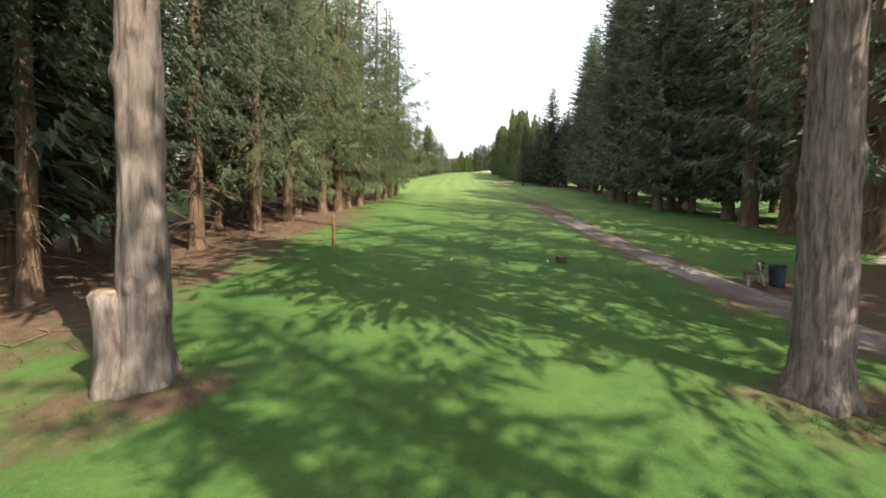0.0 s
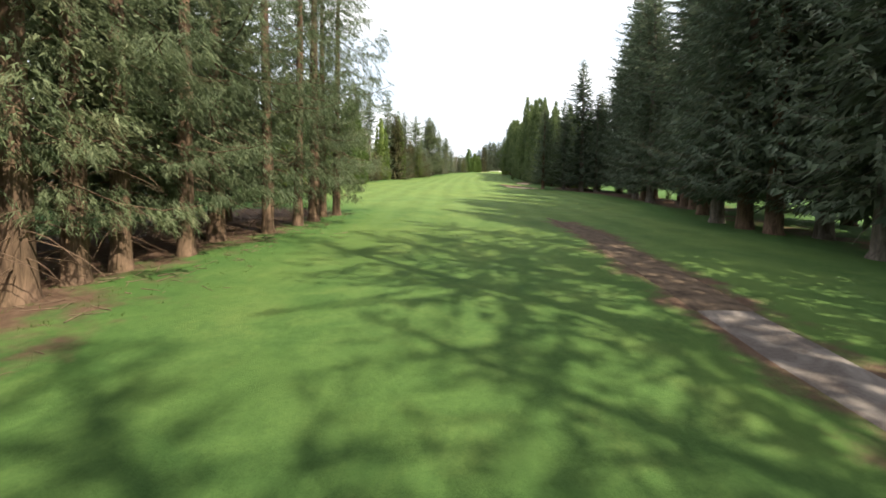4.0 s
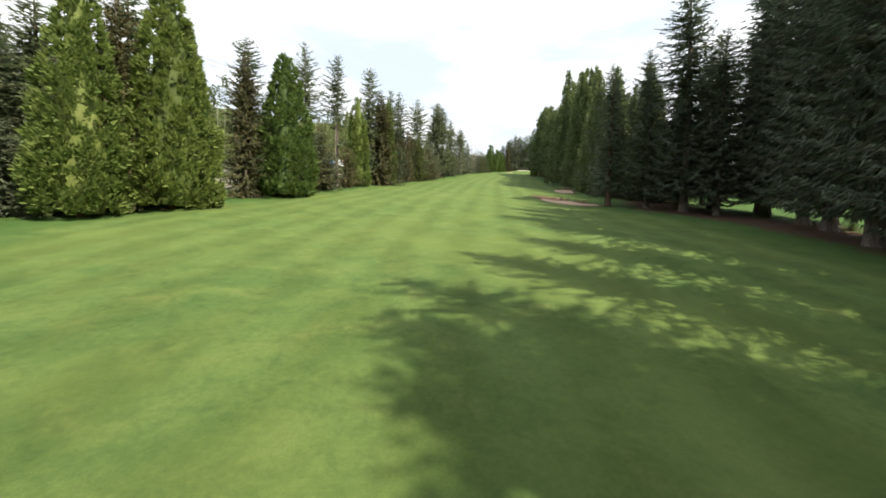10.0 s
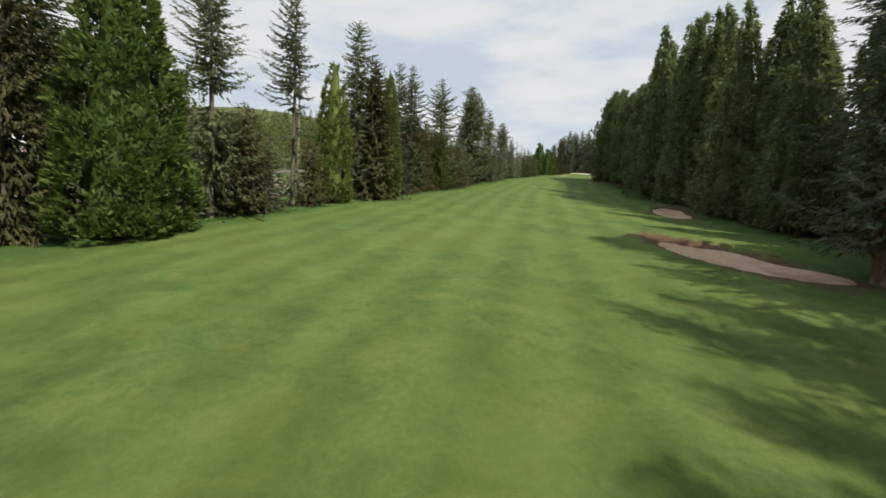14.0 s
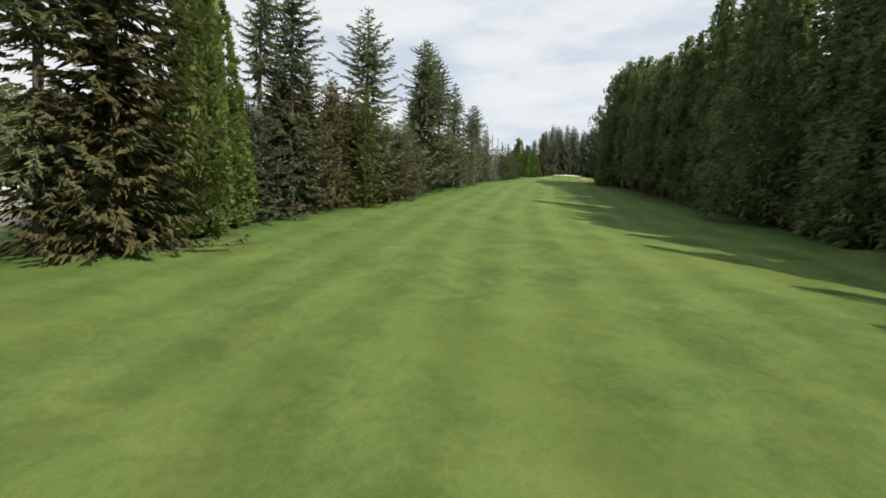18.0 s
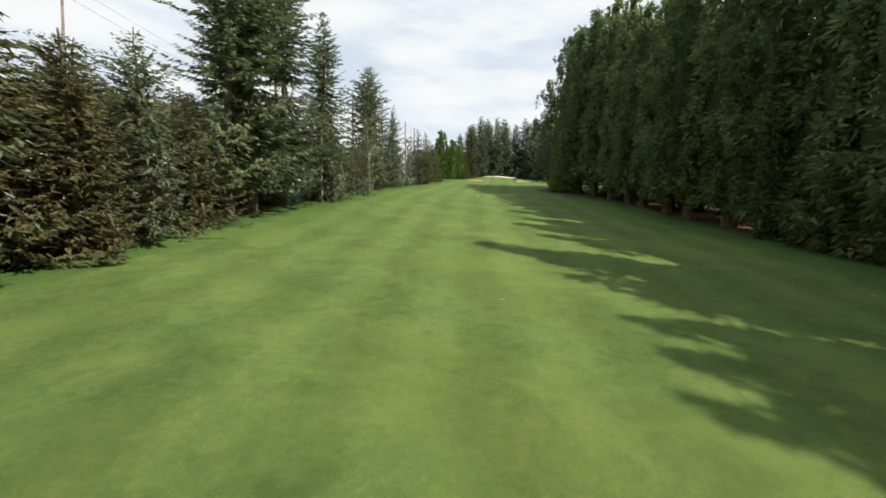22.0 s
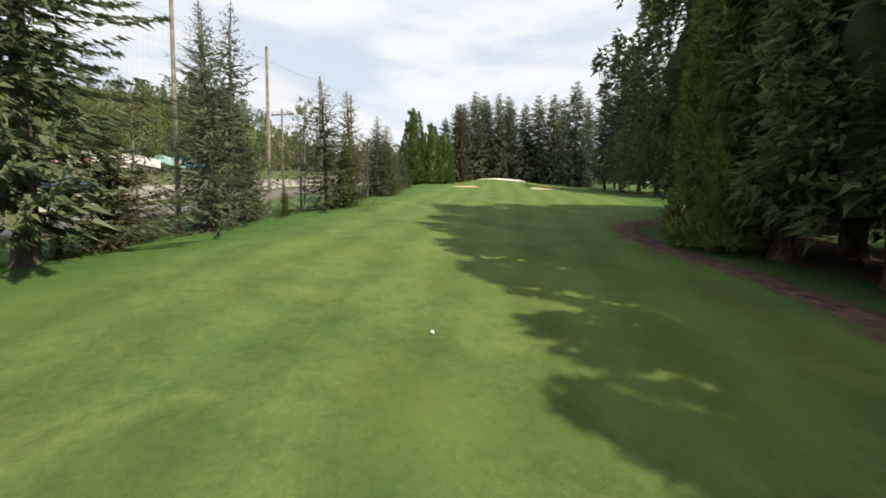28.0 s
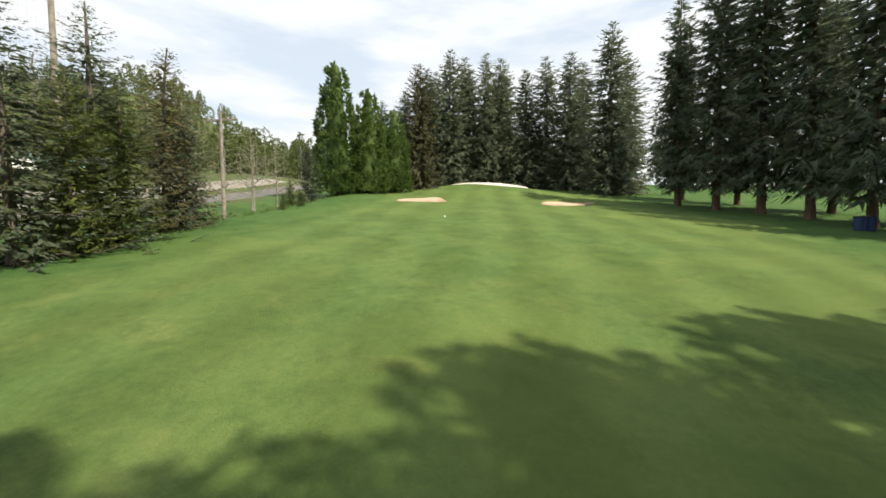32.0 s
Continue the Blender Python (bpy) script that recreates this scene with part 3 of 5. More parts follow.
    if core:
        # close inner foliage of short shaded sprays
        n = int(core * H * R * 12 / heart ** 1.5)
        u = 1 - np.sqrt(rng.random(n))
        a = rng.uniform(0, 6.283, n)
        rr = R * (1 - u) ** shape * rng.uniform(0.25, 0.62, n)
        cb = np.column_stack([rr * np.cos(a), rr * np.sin(a), base + 0.3 + (H - base - 1.0) * u])
        cw = np.column_stack([np.cos(a), np.sin(a), rng.uniform(-0.9, 0.5, n)]) + rng.normal(0, 0.5, (n, 3))
        leafage.append(sprays(cb, cw, heart * rng.uniform(0.7, 1.2, n), heart * rng.uniform(0.28, 0.5, n), rng))
    link_mesh("crown", *join(leafage), needles, tree)
    return tree


def fir(name, label, seed, H, R, base, trunk_r, needles, bark_mat, m, group, category="conifer", droop=0.3, hang=0.45, shape=0.66, ragged=0.22,
        gap=0.55, ring=6, per=8.0, size=0.75, wide=0.30, dead=6, bare=(), core=1.0, tipped=0.22, bend=0.25):
    """A spruce seen across the fairway: whorls of boughs, each a drooping frond with side sprays; bare names stretches of the stem with few boughs."""
    rng = np.random.default_rng(seed)
    tree = thing(name, m, label, category, group)
    _, axis_p = trunk_mesh("trunk", H, trunk_r, rng, bark_mat, tree, 10, bend)

    def stem(z):
        return np.array([np.interp(z, axis_p[:, 2], axis_p[:, 0]), np.interp(z, axis_p[:, 2], axis_p[:, 1]), z])

    def reach(u):
        return R * (1 - u) ** shape * (1 - 0.35 * math.exp(-u * 10) * (base > 1.5))

    limbs, B, W, F, L = [], [], [], [], []
    sector = 1 + ragged * rng.normal(0, 0.6, 10)
    z = base
    while z < H - 0.25:
        u = (z - base) / (H - base)
        thin = any(a < u < b for a, b in bare)
        k = ring if u < 0.8 else 5
        a0 = rng.uniform(0, 6.28)
        tier = 1 + ragged * rng.normal(0, 0.45)
        for j in range(k):
            if (thin and rng.random() < 0.8) or rng.random() < ragged * 0.3:
                continue
            a = a0 + j * 6.283 / k + rng.normal(0, 0.18)
            ln = max(0.22, reach(u) * min(1.3, tier * (1 + ragged * rng.normal(0, 0.5)) * sector[int(a / 6.283 * 10) % 10]))
            up = -droop * (1 - u) ** 0.8 + 0.62 * u ** 1.5
            t = np.linspace(0, 1, 5)
            out = np.array([math.cos(a), math.sin(a), 0])
            lat = np.array([-out[1], out[0], 0])
            p = stem(z + rng.normal(0, 0.10)) + out * (t * ln)[:, None]
            p[:, 2] += ln * (up * t + tipped * t ** 3 * (1 - u) - 0.10 * np.sin(t * 3.14) * (1 - u))
            if ln > 1.2 and rng.random() < 0.35:
                limbs.append(tube(p, 0.010 + 0.03 * (ln / R) * (1 - t * 0.9), 3))
            n = max(5, int(per * ln))
            s = np.clip((np.arange(n) + rng.uniform(0.2, 0.9, n)) / n, 0.06, 1.0) ** 0.8
            q = np.column_stack([np.interp(s, t, p[:, c]) for c in range(3)])
            sign = np.where(np.arange(n) % 2 == 0, 1.0, -1.0)
            tang = unit(np.array([out[0], out[1], up + 0.3 * tipped]))
            way = tang * rng.uniform(0.55, 1.1, (n, 1)) + lat * (sign * rng.uniform(0.3, 1.0, n) * (1 - 0.55 * s))[:, None] + rng.normal(0, 0.14, (n, 3))
            way[:, 2] -= hang * rng.uniform(0.0, 1.0, n) * (1 - 0.8 * u)
            length = size * (0.55 + 0.75 * (1 - s)) * rng.uniform(0.6, 1.3, n) * (0.45 + 0.55 * min(1.0, ln / 2.2))
            B.append(q + rng.normal(0, 0.05, (n, 3)))
            W.append(way)
            F.append(out * 0.75 + np.array([0, 0, 0.65]) + rng.normal(0, 0.42, (n, 3)))
            L.append(length)
        z += gap * (0.7 + 0.6 * rng.random()) * (1 - 0.45 * u)
    B, W, F, L = (np.concatenate(x) for x in (B, W, F, L))
    leafage = [leaves(B, W, F, L, L * wide * rng.uniform(0.7, 1.3, len(L)), 0.22)]
    if core:
        n = int(core * H * R * 5)
        u = 1 - np.sqrt(rng.random(n))
        for lo, hi in bare:
            u = u[(u < lo) | (u > hi)]
        n = len(u)
        a = rng.uniform(0, 6.283, n)
        rr = R * (1 - u) ** shape * rng.uniform(0.12, 0.5, n)
        cb = np.column_stack([rr * np.cos(a), rr * np.sin(a), base + 0.2 + (H - base - 0.8) * u])
        out = np.column_stack([np.cos(a), np.sin(a), np.zeros(n)])
        leafage.append(leaves(cb, out + rng.normal(0, 0.6, (n, 3)), out + rng.normal(0, 0.4, (n, 3)), size * 1.3 * rng.uniform(0.7, 1.2, n), size * 0.5 * rng.uniform(0.7, 1.3, n), 0.3))
    link_mesh("crown", *join(leafage), needles, tree)
    for _ in range(dead):
        zz, a = rng.uniform(0.8, max(1.2, base + 1.5)), rng.uniform(0, 6.28)
        ln = rng.uniform(0.4, 0.5 * R + 0.4)
        t = np.linspace(0, 1, 5)
        p = stem(zz) + np.array([math.cos(a), math.sin(a), 0]) * (t * ln)[:, None] + np.array([0, 0, 1]) * (ln * (0.1 * t - 0.45 * t * t))[:, None]
        limbs.append(tube(p, 0.03 * (1 - t * 0.85), 3))
    if limbs:
        tagged(link_mesh("branchwork", *join(limbs), bark_mat, tree), kind="stuff")
    return tree


def cypress(name, label, seed, H, R, base, needles, m, group, point=0.7, belly=0.10, foot=0.75, lumps=4.2, each=22, lump=0.55, spray=(0.42, 0.25), lift=0.5, tall=1.5, rough=0.07, uneven=0.05, trunk_r=0.3, category="conifer"):
    """A dense cypress or cedar: a close body covered by overlapping tufts of sprays."""
    rng = np.random.default_rng(seed)
    tree = thing(name, m, label, category, group)
    trunk_mesh("trunk", H * 0.93, trunk_r, rng, BARK_RED, tree, 10, 0.15)
    ph = rng.uniform(0, 6.28, 6)

    def reach(u, a):
        fold = 1 + rough * (np.sin(3 * a + ph[0] + 2.5 * u) + np.sin(5 * a + ph[1] - 4 * u) + 0.8 * np.sin(9 * u * H / 10 + ph[2] + 2 * a))
        return R * np.clip(1 - u, 0, 1) ** point * (1 - (1 - foot) * np.exp(-np.clip(u, 0, 1) / belly)) * fold

    k = int(lumps * H * R * 2.4)
    pu = np.clip(1 - (1 - rng.random(k)) ** 0.62, 0, 0.985)
    pa = rng.uniform(0, 6.283, k)
    pr = reach(pu, pa) * (0.93 + rng.normal(0, uneven, k))
    sz = lump * rng.uniform(0.6, 1.4, k) * (0.45 + 0.55 * np.sqrt(1 - pu))
    C = np.column_stack([pr * np.cos(pa), pr * np.sin(pa), base + (H - base) * pu])
    out = np.column_stack([np.cos(pa), np.sin(pa), np.full(k, 0.25)])
    idx = np.repeat(np.arange(k), each)
    n = len(idx)
    d = rng.normal(0, 1, (n, 3))
    d = unit(d + out[idx] * 0.9)
    b = C[idx] + d * (sz[idx] * rng.uniform(0.25, 0.75, n))[:, None] * (0.85, 0.85, tall)
    w = d * 0.6 + out[idx] * 0.45 + rng.normal(0, 0.25, (n, 3))
    w[:, 2] += lift * rng.uniform(0.4, 1.2, n)
    face = d + out[idx] * 0.7 + rng.normal(0, 0.25, (n, 3))
    ln = spray[0] * rng.uniform(0.6, 1.4, n)
    v1, f1 = leaves(b, w, face, ln, spray[1] * rng.uniform(0.7, 1.3, n), 0.05 if lift > 0 else 0.2)
    low = v1.reshape(-1, 3, 3)[:, :, 2].min(1) > 0.04
    # the leader and its side shoots
    nt = 60
    tz = H * 0.93 + H * 0.085 * rng.random(nt)
    ta = rng.uniform(0, 6.283, nt)
    tb = np.column_stack([0.05 * np.cos(ta), 0.05 * np.sin(ta), tz])
    tw = np.column_stack([np.cos(ta), np.sin(ta), rng.uniform(0.4, 1.4, nt)])
    top = leaves(tb, tw, np.column_stack([np.cos(ta), np.sin(ta), 0.3 * np.ones(nt)]), 0.62 * (1.06 - (tz / H - 0.93) / 0.085) * rng.uniform(0.7, 1.2, nt), np.full(nt, 0.15), 0.05)
    # inner body that closes the gaps
    th = np.linspace(0, 6.283, 20, endpoint=False)
    ring = []
    for u in np.linspace(0.004, 0.975, 30):
        rr = reach(np.full(20, u), th) * 0.52 * (1 + 0.05 * rng.normal(0, 1, 20))
        ring.append(np.column_stack([rr * np.cos(th), rr * np.sin(th), np.full(20, base + 0.15 + (H - base) * u) + rng.normal(0, 0.10, 20)]))
    rv = np.concatenate(ring)
    i = np.arange(len(rv)).reshape(-1, 20)
    j = np.roll(i, -1, 1)
    q = np.stack([i[:-1], j[:-1], j[1:], i[1:]], -1).reshape(-1, 4)
    rf = np.concatenate([q[:, (0, 1, 2)], q[:, (0, 2, 3)]])
    link_mesh("crown", *join([(v1, f1[low]), top, (rv, rf)]), needles, tree)
    return tree


def bare_tree(name, label, seed, H, m, group, leaf=0, limb_reach=0.30, trunk_r=0.09, first=0.22, count=34):
    """A thin young tree with open limbs and twigs, bare or just in leaf."""
    rng = np.random.default_rng(seed)
    tree = thing(name, m, label, "tree", group)
    bark_mat = BARK_PALE
    _, ax = trunk_mesh("trunk", H, trunk_r, rng, bark_mat, tree, 8, 0.5)
    limbs, tips = [], []
    for k in range(count):
        z = H * (first + (0.97 - first) * k / count)
        a = k * 2.4 + rng.normal(0, 0.4)
        ln = H * limb_reach * (1 - z / H) ** 0.6 * rng.uniform(0.6, 1.2) + 0.2
        t = np.linspace(0, 1, 6)
        o = np.array([np.interp(z, ax[:, 2], ax[:, 0]), np.interp(z, ax[:, 2], ax[:, 1]), z])
        out = np.array([math.cos(a), math.sin(a), rng.uniform(0.1, 0.7)])
        p = o + out * (t * ln)[:, None] + np.cumsum(rng.normal(0, 0.03, (6, 3)), 0)
        limbs.append(tube(p, 0.006 + 0.022 * (1 - t) * (ln / H * 4), 4))
        for j in range(6):
            s = rng.uniform(0.25, 1.0)
            q = np.array([np.interp(s, t, p[:, c]) for c in range(3)])
            e = q + (out * 0.5 + rng.normal(0, 0.6, 3)) * ln * 0.28
            limbs.append(tube(np.array([q, (q + e) / 2 + rng.normal(0, 0.02, 3), e]), (0.010, 0.007, 0.004), 3))
            tips.append((q, e))
    tagged(link_mesh("branchwork", *join(limbs), bark_mat, tree), kind="stuff")
    if leaf:
        q, e = np.array([x[0] for x in tips]), np.array([x[1] for x in tips])
        idx = rng.integers(0, len(q), leaf)
        s = rng.random((leaf, 1))
        b = q[idx] * (1 - s) + e[idx] * s + rng.normal(0, 0.06, (leaf, 3))
        link_mesh("crown", *sprays(b, rng.normal(0, 1, (leaf, 3)), rng.uniform(0.14, 0.32, leaf), rng.uniform(0.05, 0.10, leaf), rng), YOUNG_LEAF, tree)
    return tree


KINDS = {}


def plant(kind, x, y, H, width=1.0, turn=None, lean=0.0):
    """Plants a tree of one of the kinds, H metres high, copying the first of its kind."""
    rng = random.Random(int(x * 71 + y * 131))
    turn = rng.uniform(0, 360) if turn is None else turn
    pick = sorted(k for k in KINDS if k.startswith(kind))
    ob, h0 = KINDS[pick[rng.randrange(len(pick))]]
    s = H / h0
    return copy_thing(ob, spot(x, y, turn, (s * width, s * width, s), 0.05, lean))


def first(kind, ob, H):
    KINDS[kind] = (ob, H)


G_TALL = "tall spruces along the fairway"
G_CYP = "cypresses along the fairway"
T_TALL = "tall dark spruce with drooping limbs and a bare lower trunk"
T_WOOD = "grey-green spruce with hanging sprays and a reddish trunk"
T_RAG = "tall ragged spruce with a thin open crown"
T_BUSH = "bushy spruce with limbs down to the grass"
T_CONE = "dense green conical cypress, leafy to the ground"
T_ROW = "tall green cedar of a close row, feathery drooping sprays"
# kinds, each first tree standing at a place of its own
first("tall_a", fir("spruce_tree", T_TALL, 1, 28, 5.6, 3.0, 0.42, NEEDLE_DARK, BARK_RED, spot(28.2, 33.2), G_TALL, hang=0.7, ragged=0.28, per=12.0, size=0.54, wide=0.34), 28)
first("tall_b", fir("spruce_tree", T_TALL, 2, 28, 5.2, 2.4, 0.38, NEEDLE_DARK, BARK_GREY, spot(27.0, 39.5), G_TALL, hang=0.6, ragged=0.32, per=12.0, size=0.54, wide=0.34), 28)
first("back_a", fir("spruce_tree", T_TALL, 31, 26, 4.8, 2.8, 0.36, NEEDLE_DARK, BARK_RED, spot(36.0, 18.0), G_TALL, hang=0.6, ragged=0.28, per=5.5, size=0.95, gap=0.7), 26)
# open firs are unseen, added only for the dappled shade they cast
first("open_a", fir("spruce_tree", "tall open-crowned fir with a long bare trunk, out of view, added for shade", 37, 28, 5.2, 7.5, 0.42, NEEDLE_DARK, BARK_GREY, spot(21.5, 5.5), G_TALL, hang=0.5, ragged=0.55, gap=1.05, per=6.0, size=0.56, core=0.12), 28)
first("end_a", fir("spruce_tree", "dark spruce with full limbs close to the ground", 32, 22, 4.7, 0.5, 0.36, NEEDLE_END, BARK_GREY, spot(34.5, 288.0), G_TALL, hang=0.5, ragged=0.22, per=6.0, size=0.85, gap=0.55, shape=0.6), 22)
first("end_b", fir("spruce_tree", "dark spruce with full limbs close to the ground", 33, 22, 4.4, 0.5, 0.36, NEEDLE_END, BARK_GREY, spot(40.5, 288.5), G_TALL, hang=0.4, ragged=0.26, per=6.0, size=0.85, gap=0.55, shape=0.68), 22)
first("wood_a", conifer("spruce_tree", T_WOOD, 3, 24, 4.4, 4.0, 0.36, NEEDLE_MID, BARK_RED, spot(-9.2, 31.9), G_TALL, fill=5.0, hang=1.1, droop=0.45, spray=(0.21, 0.028), dead=45, ragged=0.5, twig=19, gap=0.98, core=0.15, heart=0.24), 24)
first("wood_b", conifer("spruce_tree", T_WOOD, 4, 24, 4.1, 3.2, 0.30, NEEDLE_MID, BARK_RED, spot(-8.2, 36.6), G_TALL, fill=5.0, hang=1.1, droop=0.45, spray=(0.21, 0.028), dead=45, ragged=0.5, twig=19, gap=0.98, core=0.15, heart=0.24), 24)
# shade at the near end of the left wood is put into darker needles
first("dim_a", conifer("spruce_tree", "tall spruce with a bare trunk, dead limbs and hanging boughs above", 46, 24, 4.4, 7.0, 0.30, NEEDLE_DARK, BARK_RED, spot(-11.6, 14.5), G_TALL, fill=2.2, hang=0.9, droop=0.6, spray=(0.22, 0.04), dead=70, ragged=0.4, twig=14, gap=0.62, core=0.4, heart=0.28), 24)
first("loose_a", fir("spruce_tree", T_TALL, 47, 28, 5.6, 3.4, 0.42, NEEDLE_DARK, BARK_RED, spot(23.6, 15.6, 0, 1.25), G_TALL, hang=0.7, ragged=0.55, gap=1.0, per=7.0, size=0.52, wide=0.30, core=0.1, dead=24), 28)
first("inner_a", fir("spruce_tree", T_WOOD, 34, 24, 4.4, 2.6, 0.32, NEEDLE_DARK, BARK_RED, spot(-15.0, 33.0), G_TALL, hang=0.7, per=5.5, size=0.9, gap=0.7), 24)
first("pine_a", fir("spruce_tree", T_WOOD, 35, 22, 4.3, 1.0, 0.32, NEEDLE_MID, BARK_RED, spot(-32.0, 74.0), G_TALL, hang=0.7, ragged=0.34, per=9.0, size=0.65, wide=0.42), 22)
first("brown_a", fir("spruce_tree", "brown-tinged spruce with dense hanging boughs", 36, 19, 4.2, 0.5, 0.30, NEEDLE_BROWN, BARK_GREY, spot(-11.4, 138.6, 0, (1.2, 1.2, 1.0)), G_TALL, hang=0.75, droop=0.35, ragged=0.22, per=11.0, size=0.58, wide=0.44, gap=0.45, shape=0.5), 19)
first("brown_b", fir("spruce_tree", "brown-tinged spruce with dense hanging boughs", 38, 18, 4.6, 0.4, 0.30, NEEDLE_BROWN, BARK_GREY, spot(-20.6, 104.4, 0, (0.68, 0.68, 1.0)), G_TALL, hang=0.75, droop=0.4, ragged=0.30, per=11.0, size=0.58, wide=0.44, gap=0.45, shape=0.58), 18)
first("rag_a", fir("spruce_tree", T_RAG, 5, 23, 4.6, 2.4, 0.26, NEEDLE_MID, BARK_GREY, spot(-18.4, 117.2), G_TALL, hang=0.6, ragged=0.40, per=16.0, size=0.48, gap=0.56, wide=0.38, bare=((0.34, 0.42),), core=1.5), 23)
first("rag_b", fir("spruce_tree", T_RAG, 6, 24, 4.4, 2.4, 0.26, NEEDLE_MID, BARK_GREY, spot(-17.0, 127.6), G_TALL, hang=0.75, ragged=0.45, per=16.0, size=0.48, gap=0.56, wide=0.38, bare=((0.04, 0.48),), shape=0.5, core=1.4, dead=18), 24)
first("rag_c", fir("spruce_tree", T_RAG, 39, 24, 4.2, 2.4, 0.24, NEEDLE_MID, BARK_GREY, spot(-13.4, 136.9), G_TALL, hang=0.7, ragged=0.45, per=16.0, size=0.48, gap=0.56, wide=0.38, bare=((0.20, 0.34),), shape=0.5, core=1.4, dead=18), 24)
first("young_a", fir("young_spruce", T_BUSH, 7, 11, 3.9, 0.2, 0.16, NEEDLE_BROWN, BARK_GREY, spot(-10.9, 156.4), "bushy spruces", droop=0.2, hang=0.35, gap=0.40, dead=0, per=13.0, size=0.44, wide=0.42, core=2.0, ragged=0.25), 11)
first("young_b", fir("young_spruce", T_BUSH, 8, 11, 3.6, 0.2, 0.15, NEEDLE_END, BARK_GREY, spot(-4.2, 174.3), "bushy spruces", droop=0.15, hang=0.35, gap=0.40, dead=0, per=14.0, size=0.42, wide=0.42, core=2.0, ragged=0.28), 11)
first("bright", fir("young_spruce", "bushy yellow-green spruce with limbs down to the grass", 9, 13, 3.0, 0.2, 0.16, NEEDLE_BRIGHT, BARK_GREY, spot(-6.0, 161.2), "bushy spruces", droop=0.12, hang=0.3, gap=0.40, dead=0, per=20.0, size=0.32, wide=0.40, core=2.2, ragged=0.25), 13)
first("grand", fir("spruce_tree", "broad layered spruce with long level boughs over the grass", 44, 21, 5.6, 1.9, 0.34, NEEDLE_MID, BARK_GREY, spot(-7.4, 165.7, 0, (1.2, 1.2, 1.08)), G_TALL, droop=0.14, hang=0.55, gap=0.62, per=12.0, size=0.55, ragged=0.42, shape=0.7, wide=0.42, core=1.2), 21)
first("layer", fir("young_spruce", "slender spruce with open tiered limbs down to the grass", 10, 14, 3.2, 0.3, 0.15, NEEDLE_END, BARK_GREY, spot(5.0, 220.6), "bushy spruces", droop=0.1, hang=0.45, gap=0.55, dead=4, per=20.0, size=0.30, ragged=0.30, wide=0.40, core=2.2, shape=0.74), 14)
first("dense", fir("young_spruce", "dense brown-green conical spruce on the grass bank", 45, 10, 2.2, 0.15, 0.14, NEEDLE_BROWN, BARK_GREY, spot(12.9, 229.2), "bushy spruces", droop=0.1, hang=0.3, gap=0.30, dead=0, per=22.0, size=0.26, wide=0.40, core=3.0, ragged=0.14, shape=0.62), 10)
first("cone_a", cypress("cypress_tree", T_CONE, 11, 18, 3.5, 0.1, CYPRESS, spot(-22.2, 85.4), G_CYP, point=0.62), 18)
first("cone_b", cypress("cypress_tree", T_CONE, 12, 20, 4.3, 0.1, CYPRESS, spot(-19.6, 91.0), G_CYP, point=0.66), 20)
first("column", cypress("cypress_tree", "narrow columnar cypress, bright green and dense", 13, 17, 2.3, 0.1, CYPRESS, spot(-14.6, 132.8), G_CYP, point=0.42, belly=0.06, foot=0.85), 17)
first("egg", cypress("cypress_tree", "stout round-topped cypress, dense and dark green", 18, 15, 2.7, 0.1, CYPRESS, spot(19.3, 272.0), G_CYP, point=0.40, belly=0.06, foot=0.85), 15)
CEDAR = dict(lift=-0.25, tall=1.6, lump=0.88, lumps=2.4, each=20, spray=(0.46, 0.24), rough=0.19, uneven=0.11)
first("hedge_a", cypress("cedar_tree", T_ROW, 14, 26, 3.7, 0.6, CYPRESS_HEDGE, spot(33.0, 143.5), "row of tall cedars", point=0.85, trunk_r=0.42, **CEDAR), 26)
first("hedge_b", cypress("cedar_tree", T_ROW, 15, 27, 3.9, 0.6, CYPRESS_HEDGE, spot(33.3, 148.0), "row of tall cedars", point=0.95, trunk_r=0.42, **CEDAR), 27)
first("stilt_a", cypress("cedar_tree", "tall dark cedar with bare trunk below the hanging foliage", 16, 27, 4.0, 2.6, CYPRESS_HEDGE, spot(36.2, 197.5, 0, 0.92), "row of tall cedars", point=0.66, trunk_r=0.5, foot=0.6, **CEDAR), 27)
first("broad", cypress("cedar_tree", "great broad cedar with low hanging boughs and a thick trunk", 17, 27, 6.6, 3.0, CYPRESS_HEDGE, spot(38.0, 216.2, 0, (1.0, 1.0, 1.0)), "row of tall cedars", point=0.5, trunk_r=0.62, foot=0.62, **{**CEDAR, "lump": 0.75, "lumps": 3.0, "each": 26, "spray": (0.34, 0.19)}), 27)
first("larch_a", bare_tree("larch_tree", "thin young larch just coming into leaf", 21, 9, spot(1.0, 192.0), "young larches", leaf=1800), 9)
first("larch_b", bare_tree("larch_tree", "thin young larch just coming into leaf", 22, 9, spot(9.6, 226.3), "young larches", leaf=900, limb_reach=0.36), 9)
first("bare", bare_tree("bare_tree", "thin leafless young tree with pale bark", 23, 8, spot(12.4, 243.0), "bare young trees", leaf=120, limb_reach=0.4), 8)

